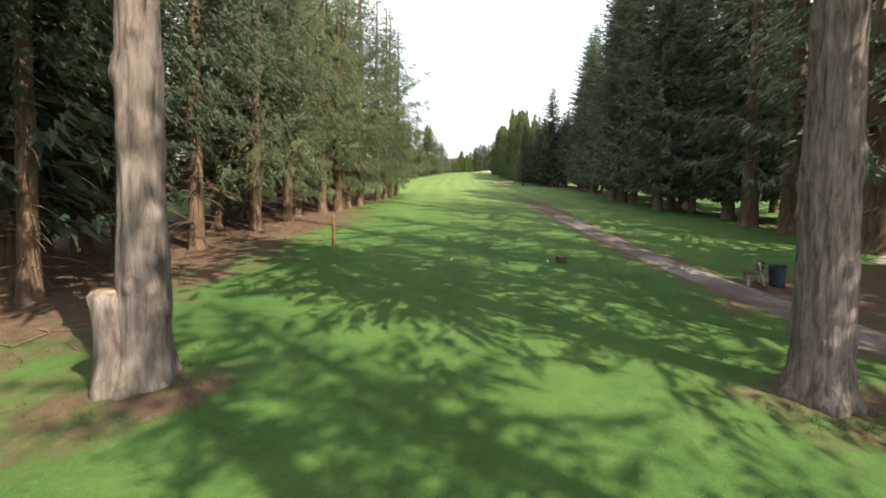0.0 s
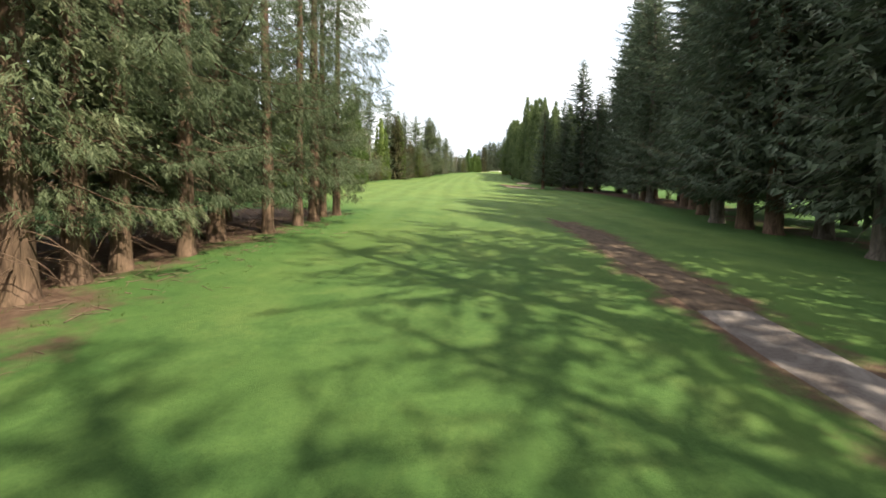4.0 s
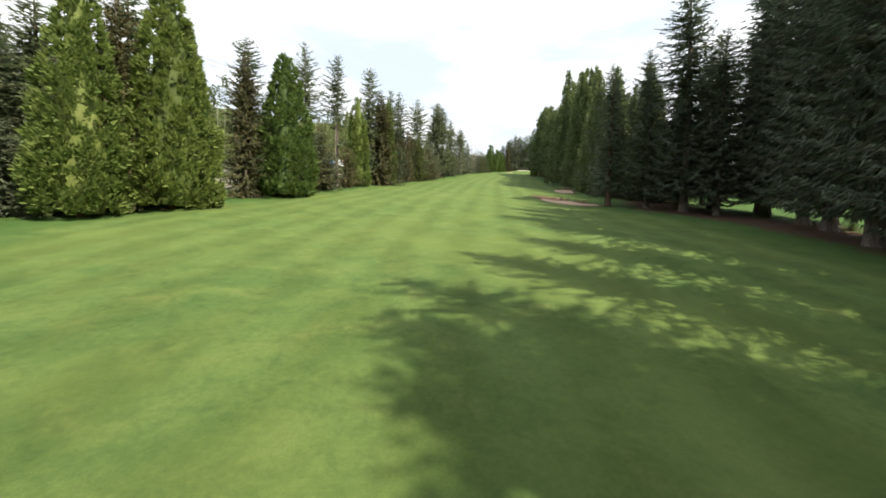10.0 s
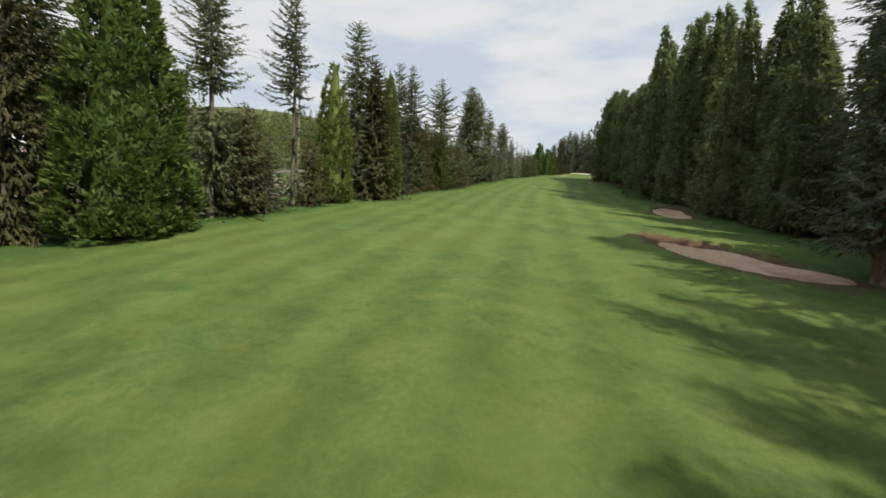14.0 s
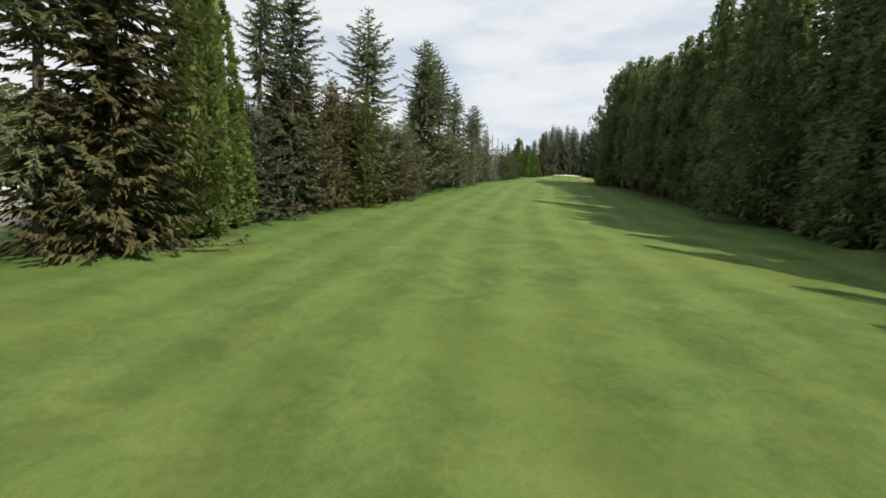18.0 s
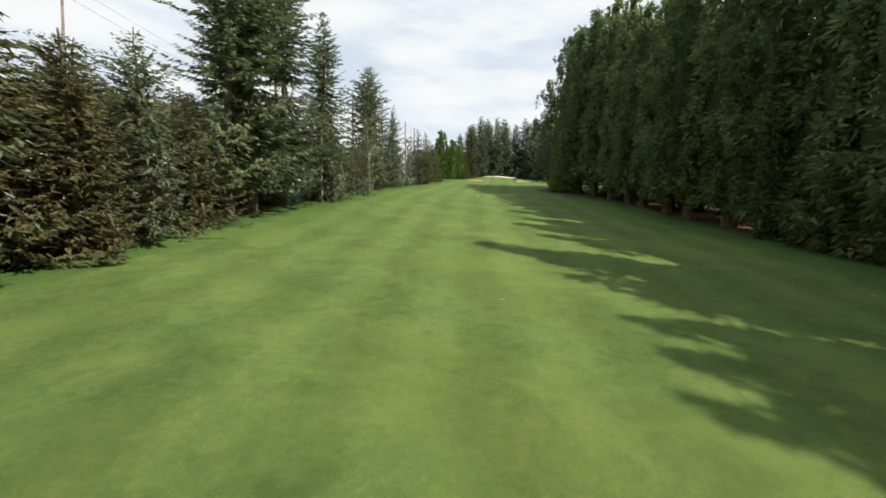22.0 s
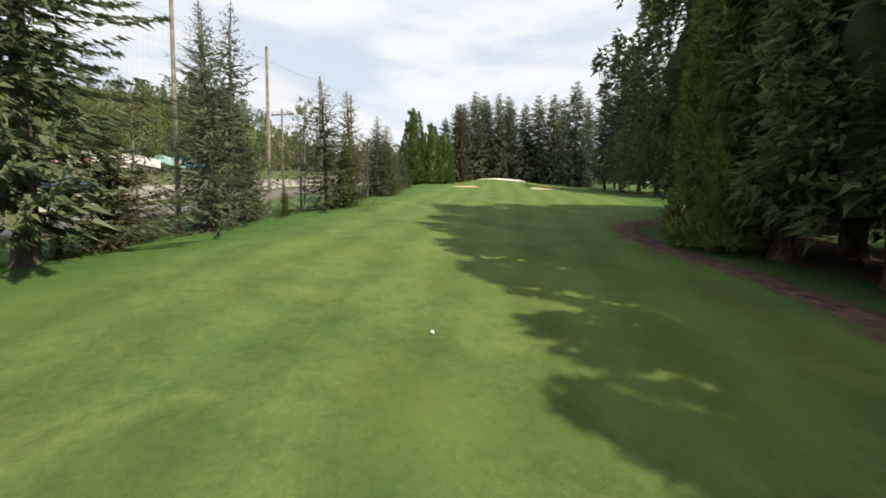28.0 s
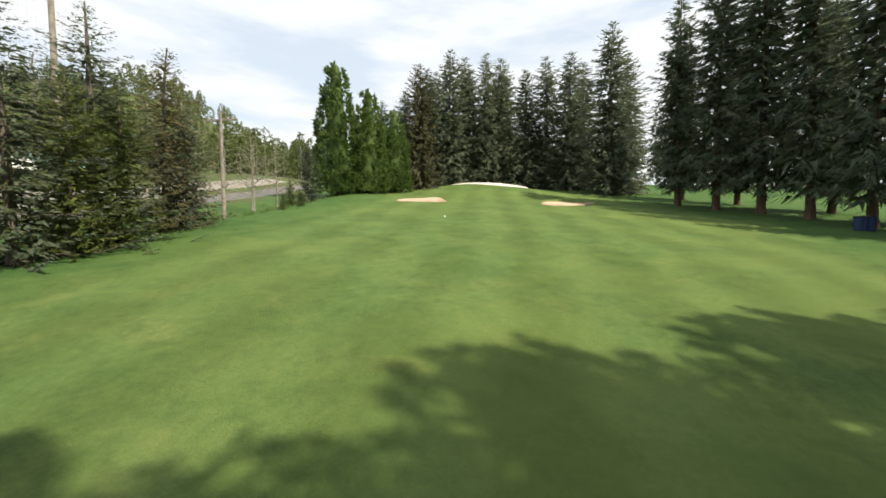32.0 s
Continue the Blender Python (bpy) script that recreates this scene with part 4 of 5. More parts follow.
# spruces of the wood left of the tee, edge trees first
# the nearest ones take the dim kind, its dark needles standing in for shade
for x, y, h in ((-11.5, 11.1, 20), (-11.0, 18.0, 25), (-11.2, 24.5, 22)):
    plant("dim", x, y, h)
for x, y, h in ((-10.5, 22.8, 24), (-10.0, 26.5, 25), (-10.3, 29.1, 23),
                (-8.3, 33.4, 24), (-8.4, 35.1, 22), (-7.5, 39.0, 24), (-8.0, 42.0, 25), (-6.5, 44.3, 24),
                (-6.0, 47.3, 23), (-5.7, 49.4, 24), (-5.9, 52.0, 22), (-5.2, 53.2, 23)):
    plant("wood", x, y, h)
wood_rng = random.Random(5)
for row in range(2):
    for k in range(9):
        plant("inner", -14.8 - 4.2 * row + wood_rng.uniform(-1.2, 1.2) + k * 0.45, 6 + k * 5.4 + wood_rng.uniform(-1.5, 1.5), wood_rng.uniform(21, 27))

# the row on the far side of the tee and on up the fairway
# the first two are out of view, added this tall to shade the tee
for x, y, h in ((24.2, 8.0, 37), (21.0, 3.5, 36), (24.5, 20.6, 37), (25.6, 24.0, 35), (25.7, 27.0, 31.5), (25.9, 30.9, 31.5)):
    plant("loose", x, y, h)
for x, y, h in ((27.8, 35.5, 31), (24.7, 41.7, 30), (29.6, 45.0, 29),
                (27.4, 43.6, 31), (28.4, 48.4, 30), (26.1, 49.6, 29), (26.1, 52.2, 30), (26.4, 55.6, 31), (28.8, 61.0, 30),
                (31.5, 66.5, 29), (33.9, 72.0, 30), (32.2, 77.1, 30), (33.2, 80.7, 29), (34.0, 84.7, 31), (36.9, 87.0, 31), (37.6, 91.9, 31), (38.4, 95.4, 30),
                (32.0, 103.6, 27.0), (29.5, 107.4, 19.5), (25.2, 108.4, 18), (33.8, 100.6, 19.5)):
    plant("tall", x, y, h * (1.12 if y < 99 else 1.0), 1.0 if y < 99 else 1.3)
for x, y, h in ((38.5, 100.0, 23), (37.0, 107.0, 21), (41.0, 95.5, 26), (40.5, 104.0, 22), (39.0, 112.0, 20)):
    plant("back", x, y, h, 1.2)
for k in range(16):
    plant("back", 35.0 + wood_rng.uniform(-1.5, 2.5) + k * 0.35, 16 + k * 5.6 + wood_rng.uniform(-1.5, 1.5), wood_rng.uniform(26, 31))
# cedar row
for k in range(12):
    y = 115.5 + k * 3.9
    plant("hedge", 33.0 + 1.3 * math.sin(k * 2.1) + wood_rng.uniform(-0.4, 0.4), y + wood_rng.uniform(-0.7, 0.7), float(np.interp(y, (112, 122, 138, 151, 157), (19, 22, 25, 27.5, 29.5))) + wood_rng.uniform(-2.2, 1.0))
for k in range(8):
    plant("hedge", 37.8 + wood_rng.uniform(-1.0, 1.0), 116 + k * 5.2, wood_rng.uniform(17, 21))
for k in range(9):
    plant("hedge" if k < 4 else "stilt", 34.9 + 0.1 * k + wood_rng.uniform(-0.6, 0.6), 163.0 + k * 3.8, (27, 28, 25.5, 27, 25.5, 26, 24.5, 25, 24)[k], 1.0 if k < 4 else 1.05)
for k in range(7):
    plant("hedge", 40.0 + wood_rng.uniform(-0.8, 0.8), 143 + k * 8, wood_rng.uniform(19, 22))
for x, y, h in ((36.2, 201.5, 28), (35.9, 205.8, 28.5), (35.6, 210.2, 27), (40.5, 199.0, 22), (41.0, 204.5, 25), (40.4, 211.0, 27), (44.5, 197.5, 22)):
    plant("stilt", x, y, h, 1.1)
plant("column", 33.6, 211.8, 17.5, 0.75)
for x, y, h in ((45, 203, 20), (46, 209, 20), (50, 206, 20), (43, 190, 20), (47, 184, 20)):
    plant("stilt", x, y, h)
for x, y, h in ((46.6, 217.1, 29.5), (52.3, 219.0, 28.5)):
    plant("broad", x, y, h, 0.95)

# left of the fairway, from the corner of the wood to the green
for kind, x, y, h, w in (("rag_b", -30.5, 84.0, 20, 1.2), ("pine", -36.0, 80.0, 18, 1.2), ("pine", -35.0, 90.0, 17, 1.2), ("young_b", -27.4, 84.0, 7.5, 1.3), ("young_a", -30.5, 80.5, 7, 1.4), ("young_b", -25.2, 85.5, 6.5, 1.2), ("pine", -40.0, 86.0, 15, 1.2), ("pine", -32.0, 90.5, 19, 1.2), ("pine", -28.8, 89.5, 13.5, 1.1), ("brown_b", -33.5, 83.0, 14, 1.1),
                         ("brown", -21.8, 88.0, 18.5, 0.8), ("pine", -25.5, 93.5, 22.5, 0.8), ("cone_a", -23.0, 96.8, 19.3, 0.92), ("rag_c", -22.0, 106.6, 20.5, 1.0), ("cone_b", -17.6, 108.6, 19.0, 1.12),
                         ("young_a", -17.2, 119.6, 10.8, 1.0), ("young_b", -18.9, 113.6, 9.0, 1.1), ("young_b", -16.4, 121.8, 7.2, 1.0), ("young_a", -19.4, 124.0, 8.0, 1.1), ("young_a", -15.4, 128.6, 8.0, 0.9),
                         ("cone_a", -10.8, 142.8, 18.8, 0.62), ("young_b", -12.4, 147.6, 9.5, 1.0), ("young_b", -11.6, 150.4, 10.2, 1.0), ("rag_b", -12.4, 152.4, 22.5, 0.8), ("rag_a", -10.6, 154.2, 22.5, 0.85), ("brown_b", -10.6, 157.2, 14.5, 1.0), ("brown_a", -11.9, 154.4, 12.0, 1.0), ("brown_b", -9.0, 159.8, 13.5, 0.95), ("brown_a", -8.6, 163.0, 12.0, 0.9), ("brown_b", -10.6, 206.0, 9.0, 1.0), ("cone_a", -12.4, 146.8, 16.5, 0.85),
                         ("young_a", -4.6, 170.8, 9.5, 0.9), ("young_a", -6.4, 168.6, 9.5, 1.15), ("young_b", -6.2, 172.4, 10.0, 1.1), ("young_a", -3.4, 177.2, 8.0, 0.95), ("rag_c", -3.6, 182.6, 24, 1.1), ("rag_a", -2.8, 184.8, 24, 1.08),
                         ("rag_b", -4.2, 186.4, 22, 0.9), ("pine", -6.9, 193.0, 16, 1.05), ("brown_a", -8.6, 187.0, 9.5, 1.1), ("brown_b", -9.0, 181.0, 8.5, 1.1), ("young_a", -6.4, 184.0, 8.5, 1.0), ("young_b", -4.0, 191.0, 8.0, 1.0), ("rag_a", -1.6, 189.0, 23, 1.0), ("pine", 0.6, 194.6, 19.5, 0.85), ("young_b", 1.6, 193.4, 7.6, 0.75), ("larch", 0.5, 193.2, 8.0, 1), ("layer", 4.2, 199.6, 8.2, 0.9),
                         ("larch", 3.1, 199.2, 5, 1), ("larch", 4.5, 203.0, 10, 0.8), ("young_a", 2.6, 202.0, 6, 0.9), ("rag_b", 4.4, 207.0, 17.0, 0.8), ("grand", 3.4, 209.8, 16.5, 1.05), ("young_a", 4.6, 212.6, 5.5, 0.9), ("layer", 7.0, 216.4, 12.5, 1.0), ("larch", 4.3, 214.6, 8, 1),
                         ("layer", 6.6, 219.8, 14.2, 0.9), ("young_a", 6.4, 222.6, 6.5, 0.9), ("larch", 8.9, 227.6, 9.5, 1), ("layer", 11.4, 226.2, 10.4, 1.35), ("bright", 12.6, 227.2, 6.5, 1.2),
                         ("larch", 10.8, 240.2, 7.4, 0.9), ("larch", 13.4, 238.6, 6.9, 0.7), ("layer", 14.4, 239.4, 8.6, 1.4), ("bright", 15.2, 240.6, 6.6, 1.1),
                         ("layer", 14.3, 242.8, 10.0, 1.45), ("bright", 15.4, 242.6, 6.5, 1.2), ("dense", 14.9, 246.6, 9.2, 1.1), ("young_b", 15.4, 247.6, 6.5, 0.9),
                         ("bare", 14.3, 254.4, 6.0, 1), ("bare", 13.9, 260.4, 6.8, 1), ("bare", 15.2, 263.0, 6.0, 1), ("larch", 12.6, 250.2, 7.5, 1), ("bare", 15.0, 258.0, 5.6, 1), ("young_b", 17.0, 267.4, 6.4, 0.8), ("bright", 15.9, 264.8, 2.6, 1.3), ("larch", 11.0, 257.0, 8.5, 1),
                         ("egg", 22.8, 273.0, 12.2, 1.05), ("egg", 25.8, 276.0, 10.6, 1.1)):
    plant(kind, x, y, h, w * (1.0 if kind[:3] in ("con", "egg", "lar", "bar") else 1.15))

# trees that close the view behind the green and beside it
for x, y, h, w in ((31.0, 288, 19, 1), (37.2, 290.5, 21.5, 1), (43.4, 289.5, 21.5, 1), (47.4, 289.0, 20, 1), (51.0, 289.0, 22.0, 0.95), (53.0, 284.5, 21.5, 0.95), (54.0, 274.2, 22.2, 0.9),
                   (58.5, 278, 20, 1), (33, 295, 20, 1), (39, 296, 21, 1), (45.0, 295, 21, 1), (57, 288, 21, 1), (27.5, 291, 16, 1.1), (24, 284, 13, 1.1)):
    plant("end", x, y, h, w * 1.2)
plant("brown_b", 29.3, 280.0, 17.3, 1.15)
for x, y, h, w in ((53.6, 260.9, 20.5, 1.0), (54.8, 257.6, 23, 0.95), (56.4, 254.8, 24, 0.95), (57.2, 251.6, 23, 0.95), (57.0, 247.6, 22, 0.95), (57.0, 243.6, 20, 0.9),
                   (57.0, 239.6, 18, 0.9), (61, 262, 19, 1), (62, 254, 19, 1), (62, 246, 18, 1), (61, 238, 17, 1), (61, 230, 20, 1), (59.5, 268, 18, 1)):
    plant("back", x, y, h, w)

# lower trees behind the left line
for kind, x, y, h, w in (("young", -23.5, 115.0, 6.5, 1.2), ("young", -22.0, 121.0, 7.0, 1.2), ("brown", -17.5, 141.0, 9.0, 1.2), ("brown", -17.0, 147.0, 8.5, 1.2), ("brown", -15.5, 153.0, 8.5, 1.2),
                         ("brown", -14.5, 159.5, 13.5, 1.2), ("brown", -11.5, 165.0, 13.5, 1.2), ("brown", -9.5, 171.0, 11.5, 1.2), ("young", -8.0, 177.0, 9.0, 1.2)):
    plant(kind, x, y, h, w)
# tall trees out of view around the tee, added to cast shade across it
for x, y, h in ((11.0, -12.0, 27), (16.0, 8.5, 30), (21.5, 0.8, 28), (14.5, -5.5, 32), (14.5, 1.0, 31), (9.1, -4.0, 29), (13.8, 5.4, 29), (20.0, -14.0, 28), (3.5, -16.0, 26), (19.8, 10.6, 26)):
    plant("open", x, y, h)
for x, y, h in ((28.5, 8.0, 28), (-16.0, 1.0, 25), (-18.0, -8.0, 25)):
    plant("back", x, y, h)


# ---- the two old trees that frame the tee ----
def old_trunk(parent, H, r, seed, material, lean=(0.0, 0.0)):
    """A thick trunk with ridged bark, knots and a flared foot, close to the camera."""
    rng = np.random.default_rng(seed)
    sides, rows = 72, 150
    th = np.linspace(0, 2 * math.pi, sides, endpoint=False)
    zs = np.concatenate([np.linspace(-0.4, 7, 110), np.linspace(7.3, H, rows - 110)])
    knots = [(rng.uniform(0, 6.28), rng.uniform(0.8, 7), rng.uniform(0.10, 0.2)) for _ in range(14)]
    verts = []
    for z in zs:
        u = max(z, 0) / H
        base = r * (1 - u) ** 0.8 + r * 0.30 * math.exp(-max(z, 0) / 0.32)
        for a in th:
            ridge = noise.fractal(Vector((math.cos(a) * 4.2 * r / 0.5, math.sin(a) * 4.2 * r / 0.5, z * 0.75 + seed)), 0.9, 2.1, 5)
            lump = noise.noise(Vector((math.cos(a) * 0.9, math.sin(a) * 0.9, z * 0.45 + seed * 3)))
            root = 0.16 * r * math.exp(-max(z, 0) / 0.35) * math.sin(a * 5 + seed)
            k = sum(s * 0.45 * math.exp(-(((a - ka + 3.14) % 6.28 - 3.14) * r / s) ** 2 - ((z - kz) / s) ** 2) for ka, kz, s in knots)
            rr = base + 0.045 * ridge + 0.045 * lump + root + k
            verts.append((rr * math.cos(a) + lean[0] * u * H, rr * math.sin(a) + lean[1] * u * H, z))
    i = np.arange(rows * sides).reshape(rows, sides)
    j = np.roll(i, -1, 1)
    f = np.stack([i[:-1], j[:-1], j[1:], i[1:]], -1).reshape(-1, 4)
    return link_mesh("trunk", np.array(verts), f, material, parent, smooth=True)


def old_tree(x, y, H, r, seed, label, material):
    t = conifer("old_fir", label, seed, H, 5.2, 10.0, r, NEEDLE_DARK, BARK_GREY, spot(x, y), "old firs at the tee", fill=1.2, hang=0.9, spray=(0.42, 0.09), dead=0, own_trunk=False, ragged=0.45, gap=0.75, core=0.3, twig=12)
    old_trunk(t, H * 0.97, r, seed, material)
    return t


BARK_OLD = bark("old_furrowed_bark", (0.075, 0.055, 0.052), (0.290, 0.232, 0.215), 7.0)
BARK_SCALE = bark("scaly_brown_bark", (0.055, 0.040, 0.040), (0.300, 0.232, 0.222), 11.0)
pale_fir = old_tree(-5.2, 6.9, 27, 0.40, 41, "old fir with pale worn bark and a sawn second stem", BARK_OLD)
stem = bmesh.new()
rings = []
for k, z in enumerate((-0.4, 0.0, 0.25, 0.6, 1.0, 1.35, 1.58, 1.66, 1.67)):
    rad = (0.42, 0.38, 0.32, 0.28, 0.27, 0.29, 0.31, 0.25, 0.02)[k]
    ring = []
    for n in range(28):
        a = n * 6.2832 / 28
        w = rad * (1 + 0.10 * noise.noise(Vector((math.cos(a) * 2, math.sin(a) * 2, z * 1.2))))
        ring.append(stem.verts.new((-0.33 + w * math.cos(a) - 0.05 * z, -0.20 + w * math.sin(a), z + 0.05 * noise.noise(Vector((a, z, 1))))))
    rings.append(ring)
for lo, hi in zip(rings, rings[1:]):
    for n in range(28):
        stem.faces.new((lo[n], lo[(n + 1) % 28], hi[(n + 1) % 28], hi[n])).smooth = True
stem.faces.new(rings[-1])
part("sawn_stem", stem, BARK_OLD, pale_fir, "sawn-off second stem")
CUT = plain("sawn_wood", (0.34, 0.22, 0.14), 0.9, spec=0.1, grain=0.35, scale=9)
cut = bmesh.new()
bmesh.ops.create_cone(cut, cap_ends=True, segments=24, radius1=0.245, radius2=0.21, depth=0.05, matrix=Matrix.Translation((-0.41, -0.20, 1.665)))
part("cut_face", cut, CUT, pale_fir, "orange-brown cut face")
pine = old_tree(7.1, 6.7, 28, 0.45, 43, "old fir with dark scaly bark beside the cart path", BARK_SCALE)


# a long bough of the scaly fir that hangs over the tee
rng_b = np.random.default_rng(9)
tb = np.linspace(0, 1, 8)
bough = np.column_stack([-0.3 - 7.6 * tb, 0.3 + 0.4 * np.sin(3 * tb), 9.3 + 0.5 * tb - 0.9 * tb ** 2])
tagged(link_mesh("bough", *tube(bough, 0.06 * (1 - 0.85 * tb), 6), BARK_GREY, pine), "long drooping bough")
nb = 700
sb = rng_b.uniform(0.25, 1.0, nb)
qb = np.column_stack([np.interp(sb, tb, bough[:, c]) for c in range(3)]) + rng_b.normal(0, 0.10, (nb, 3)) * (1, 1.6, 0.6)
wb = np.column_stack([rng_b.normal(-0.3, 0.5, nb), rng_b.normal(0, 0.5, nb), rng_b.uniform(-1.3, -0.2, nb)])
link_mesh("sprays", *sprays(qb, wb, rng_b.uniform(0.2, 0.5, nb), np.full(nb, 0.06), rng_b, 0.2), NEEDLE_DARK, pine)


# ---- things at the tee ----
WOOD_DARK = plain("dark_stained_wood", (0.045, 0.030, 0.024), 0.8, grain=0.35)
WOOD_BROWN = plain("weathered_brown_wood", (0.165, 0.085, 0.050), 0.85, grain=0.3)
WOOD_GREY = plain("weathered_grey_wood", (0.26, 0.22, 0.18), 0.9, grain=0.3)
BOX_RED = plain("red_brown_paint", (0.150, 0.040, 0.038), 0.6, grain=0.2)
BOX_LID = plain("faded_brown_lid", (0.095, 0.070, 0.078), 0.6, grain=0.2)
BIN_BLUE = plain("dark_blue_plastic", (0.016, 0.030, 0.042), 0.5, grain=0.15)
BIN_ROYAL = plain("blue_plastic", (0.02, 0.042, 0.115), 0.5, grain=0.15)
CONCRETE = plain("pale_concrete", (0.31, 0.30, 0.275), 0.9, spec=0.2, grain=0.2, scale=3)
WHITE_PAINT = plain("white_paint", (0.78, 0.78, 0.76), 0.5, grain=0.05)
GREY_METAL = plain("galvanised_metal", (0.38, 0.39, 0.40), 0.45, 0.6, grain=0.12)
DARK_METAL = plain("dark_metal", (0.06, 0.06, 0.065), 0.5, 0.5, grain=0.12)
RUBBER = plain("black_rubber", (0.02, 0.02, 0.022), 0.85, grain=0.1)
GLASS_DARK = plain("dark_window_glass", (0.02, 0.026, 0.03), 0.08, spec=0.7, grain=0.05)


def tee_box(x, y, turn):
    t = thing("tee_box", spot(x, y, turn), "low red-brown wooden box with a darker lid on the tee", "box")
    part("body", box(bmesh.new(), (0.34, 0.44, 0.20), (0, 0, 0.11), bevel=0.012), BOX_RED, t)
    part("lid", box(bmesh.new(), (0.38, 0.48, 0.03), (0, 0, 0.222), bevel=0.008), BOX_LID, t, "dark faded lid")


tee_box(5.62, 16.6, 0)


def ball(x, y, r, name, label, category, group, pin=0.0):
    bm = bmesh.new()
    bmesh.ops.create_icosphere(bm, subdivisions=2, radius=r, matrix=Matrix.Translation((0, 0, r * 0.9 + pin)))
    t = thing(name, spot(x, y), label, category, group)
    part("ball", bm, WHITE_PAINT, t)
    if pin:
        part("spike", rod(bmesh.new(), (0, 0, -0.05), (0, 0, pin + r), 0.012), GREY_METAL, t)


for x, y in ((0.78, 16.35), (4.98, 16.45)):
    ball(x, y, 0.034, "tee_marker", "small white ball-shaped tee marker on the grass", "tee marker", "tee markers", 0.03)
for x, y in ((18.7, 203.4), (29.6, 250.6)):
    ball(x, y, 0.055, "yardage_marker", "small white marker lying on the fairway", "marker", "fairway markers")


def bench(x, y, turn):
    t = thing("bench", spot(x, y, turn), "small dark slatted bench beside the cart path", "bench")
    for sx in (-0.5, 0.5):
        b = bmesh.new()
        box(b, (0.08, 0.42, 0.07), (sx, 0, 0.36), bevel=0.008)
        box(b, (0.08, 0.09, 0.40), (sx, 0.16, 0.16), bevel=0.008)
        box(b, (0.08, 0.07, 0.86), (sx, -0.20, 0.42), Matrix.Rotation(radians(-12), 4, "X"), bevel=0.008)
        part("support", b, CONCRETE, t, "grey support")
    for k in range(3):
        part("seat_slat", box(bmesh.new(), (1.25, 0.115, 0.035), (0, 0.17 - 0.14 * k, 0.415), bevel=0.006), WOOD_DARK, t)
    for k in range(3):
        part("back_slat", box(bmesh.new(), (1.25, 0.03, 0.105), (0, -0.19 - 0.032 * k, 0.52 + 0.145 * k), Matrix.Rotation(radians(-12), 4, "X"), bevel=0.006), WOOD_DARK, t)


bench(12.0, 14.0, 58)


def litter_bin(x, y, m, name, label, group="", h=0.82, r=0.27):
    t = thing(name, spot(x, y, 20), label, "litter bin", group)
    b = bmesh.new()
    bmesh.ops.create_cone(b, cap_ends=True, segments=24, radius1=r * 0.86, radius2=r, depth=h - 0.06, matrix=Matrix.Translation((0, 0, (h - 0.06) / 2)))
    part("body", b, m, t)
    b = bmesh.new()
    bmesh.ops.create_cone(b, cap_ends=True, segments=24, radius1=r * 1.06, radius2=r * 0.9, depth=0.08, matrix=Matrix.Translation((0, 0, h - 0.03)))
    part("rim", b, RUBBER, t)
    for s in (-1, 1):
        part("handle", box(bmesh.new(), (0.05, 0.12, 0.03), (s * (r + 0.035), 0, h - 0.12), bevel=0.008), RUBBER, t)


litter_bin(12.75, 13.75, BIN_BLUE, "litter_bin", "dark blue round plastic litter bin on the grass")
for k in range(2):
    litter_bin(54.2 + 0.8 * k, 246.2, BIN_ROYAL, "litter_bin", "blue plastic litter bin under the spruces", "blue bins", 0.9, 0.27)


def tee_sign(x, y, turn):
    t = thing("tee_sign", spot(x, y, turn), "empty wooden tee sign frame on two brown posts", "sign")
    for sx in (-0.36, 0.36):
        part("post", rod(bmesh.new(), (sx, 0, -0.1), (sx * 1.04, 0, 1.45), 0.055, 0.048, 10), WOOD_BROWN, t)
    part("rail", box(bmesh.new(), (1.0, 0.05, 0.06), (0, 0, 1.45), bevel=0.008), WOOD_GREY, t, "pale top rail")
    part("rail", box(bmesh.new(), (0.74, 0.04, 0.05), (0, 0, 0.98), bevel=0.008), WOOD_BROWN, t)


tee_sign(-4.9, 18.8, 100)


def divot(x, y, s):
    bm = bmesh.new()
    bmesh.ops.create_icosphere(bm, subdivisions=2, radius=1.0, matrix=Matrix.Diagonal((s, s * 0.6, 0.03, 1)))
    for v in bm.verts:
        v.co *= 1 + 0.3 * noise.noise(v.co * 9 + Vector((x, y, 0)))
    t = thing("divot", spot(x, y, x * 40), "torn pale turf divot on the fairway", "divot", "divots")
    part("turf", bm, plain("dry_turf", (0.30, 0.20, 0.12), 0.95, grain=0.4, scale=14) if "dry_turf" not in bpy.data.materials else bpy.data.materials["dry_turf"], t)


for x, y, s in ((14.3, 180.1, 0.13), (2.5, 117.7, 0.15), (12.8, 165.3, 0.12), (-0.5, 183.5, 0.10), (30.4, 214.0, 0.10), (17.6, 212.0, 0.08), (4.2, 18.5, 0.06), (3.4, 17.6, 0.05), (12.6, 135.0, 0.10), (11.8, 133.0, 0.08)):
    divot(x, y, s)

# ---- left of the course: fence, houses, road, yard and net ----
FENCE_WOOD = plain("brown_fence_boards", (0.150, 0.092, 0.066), 0.9, grain=0.3, scale=5)
plank = bmesh.new()
box(plank, (0.14, 0.022, 1.75), (0, 0, 0.92), bevel=0.006)
plank_me = bpy.data.meshes.new("board")
plank.to_mesh(plank_me)
plank.free()
plank_me.materials.append(FENCE_WOOD)


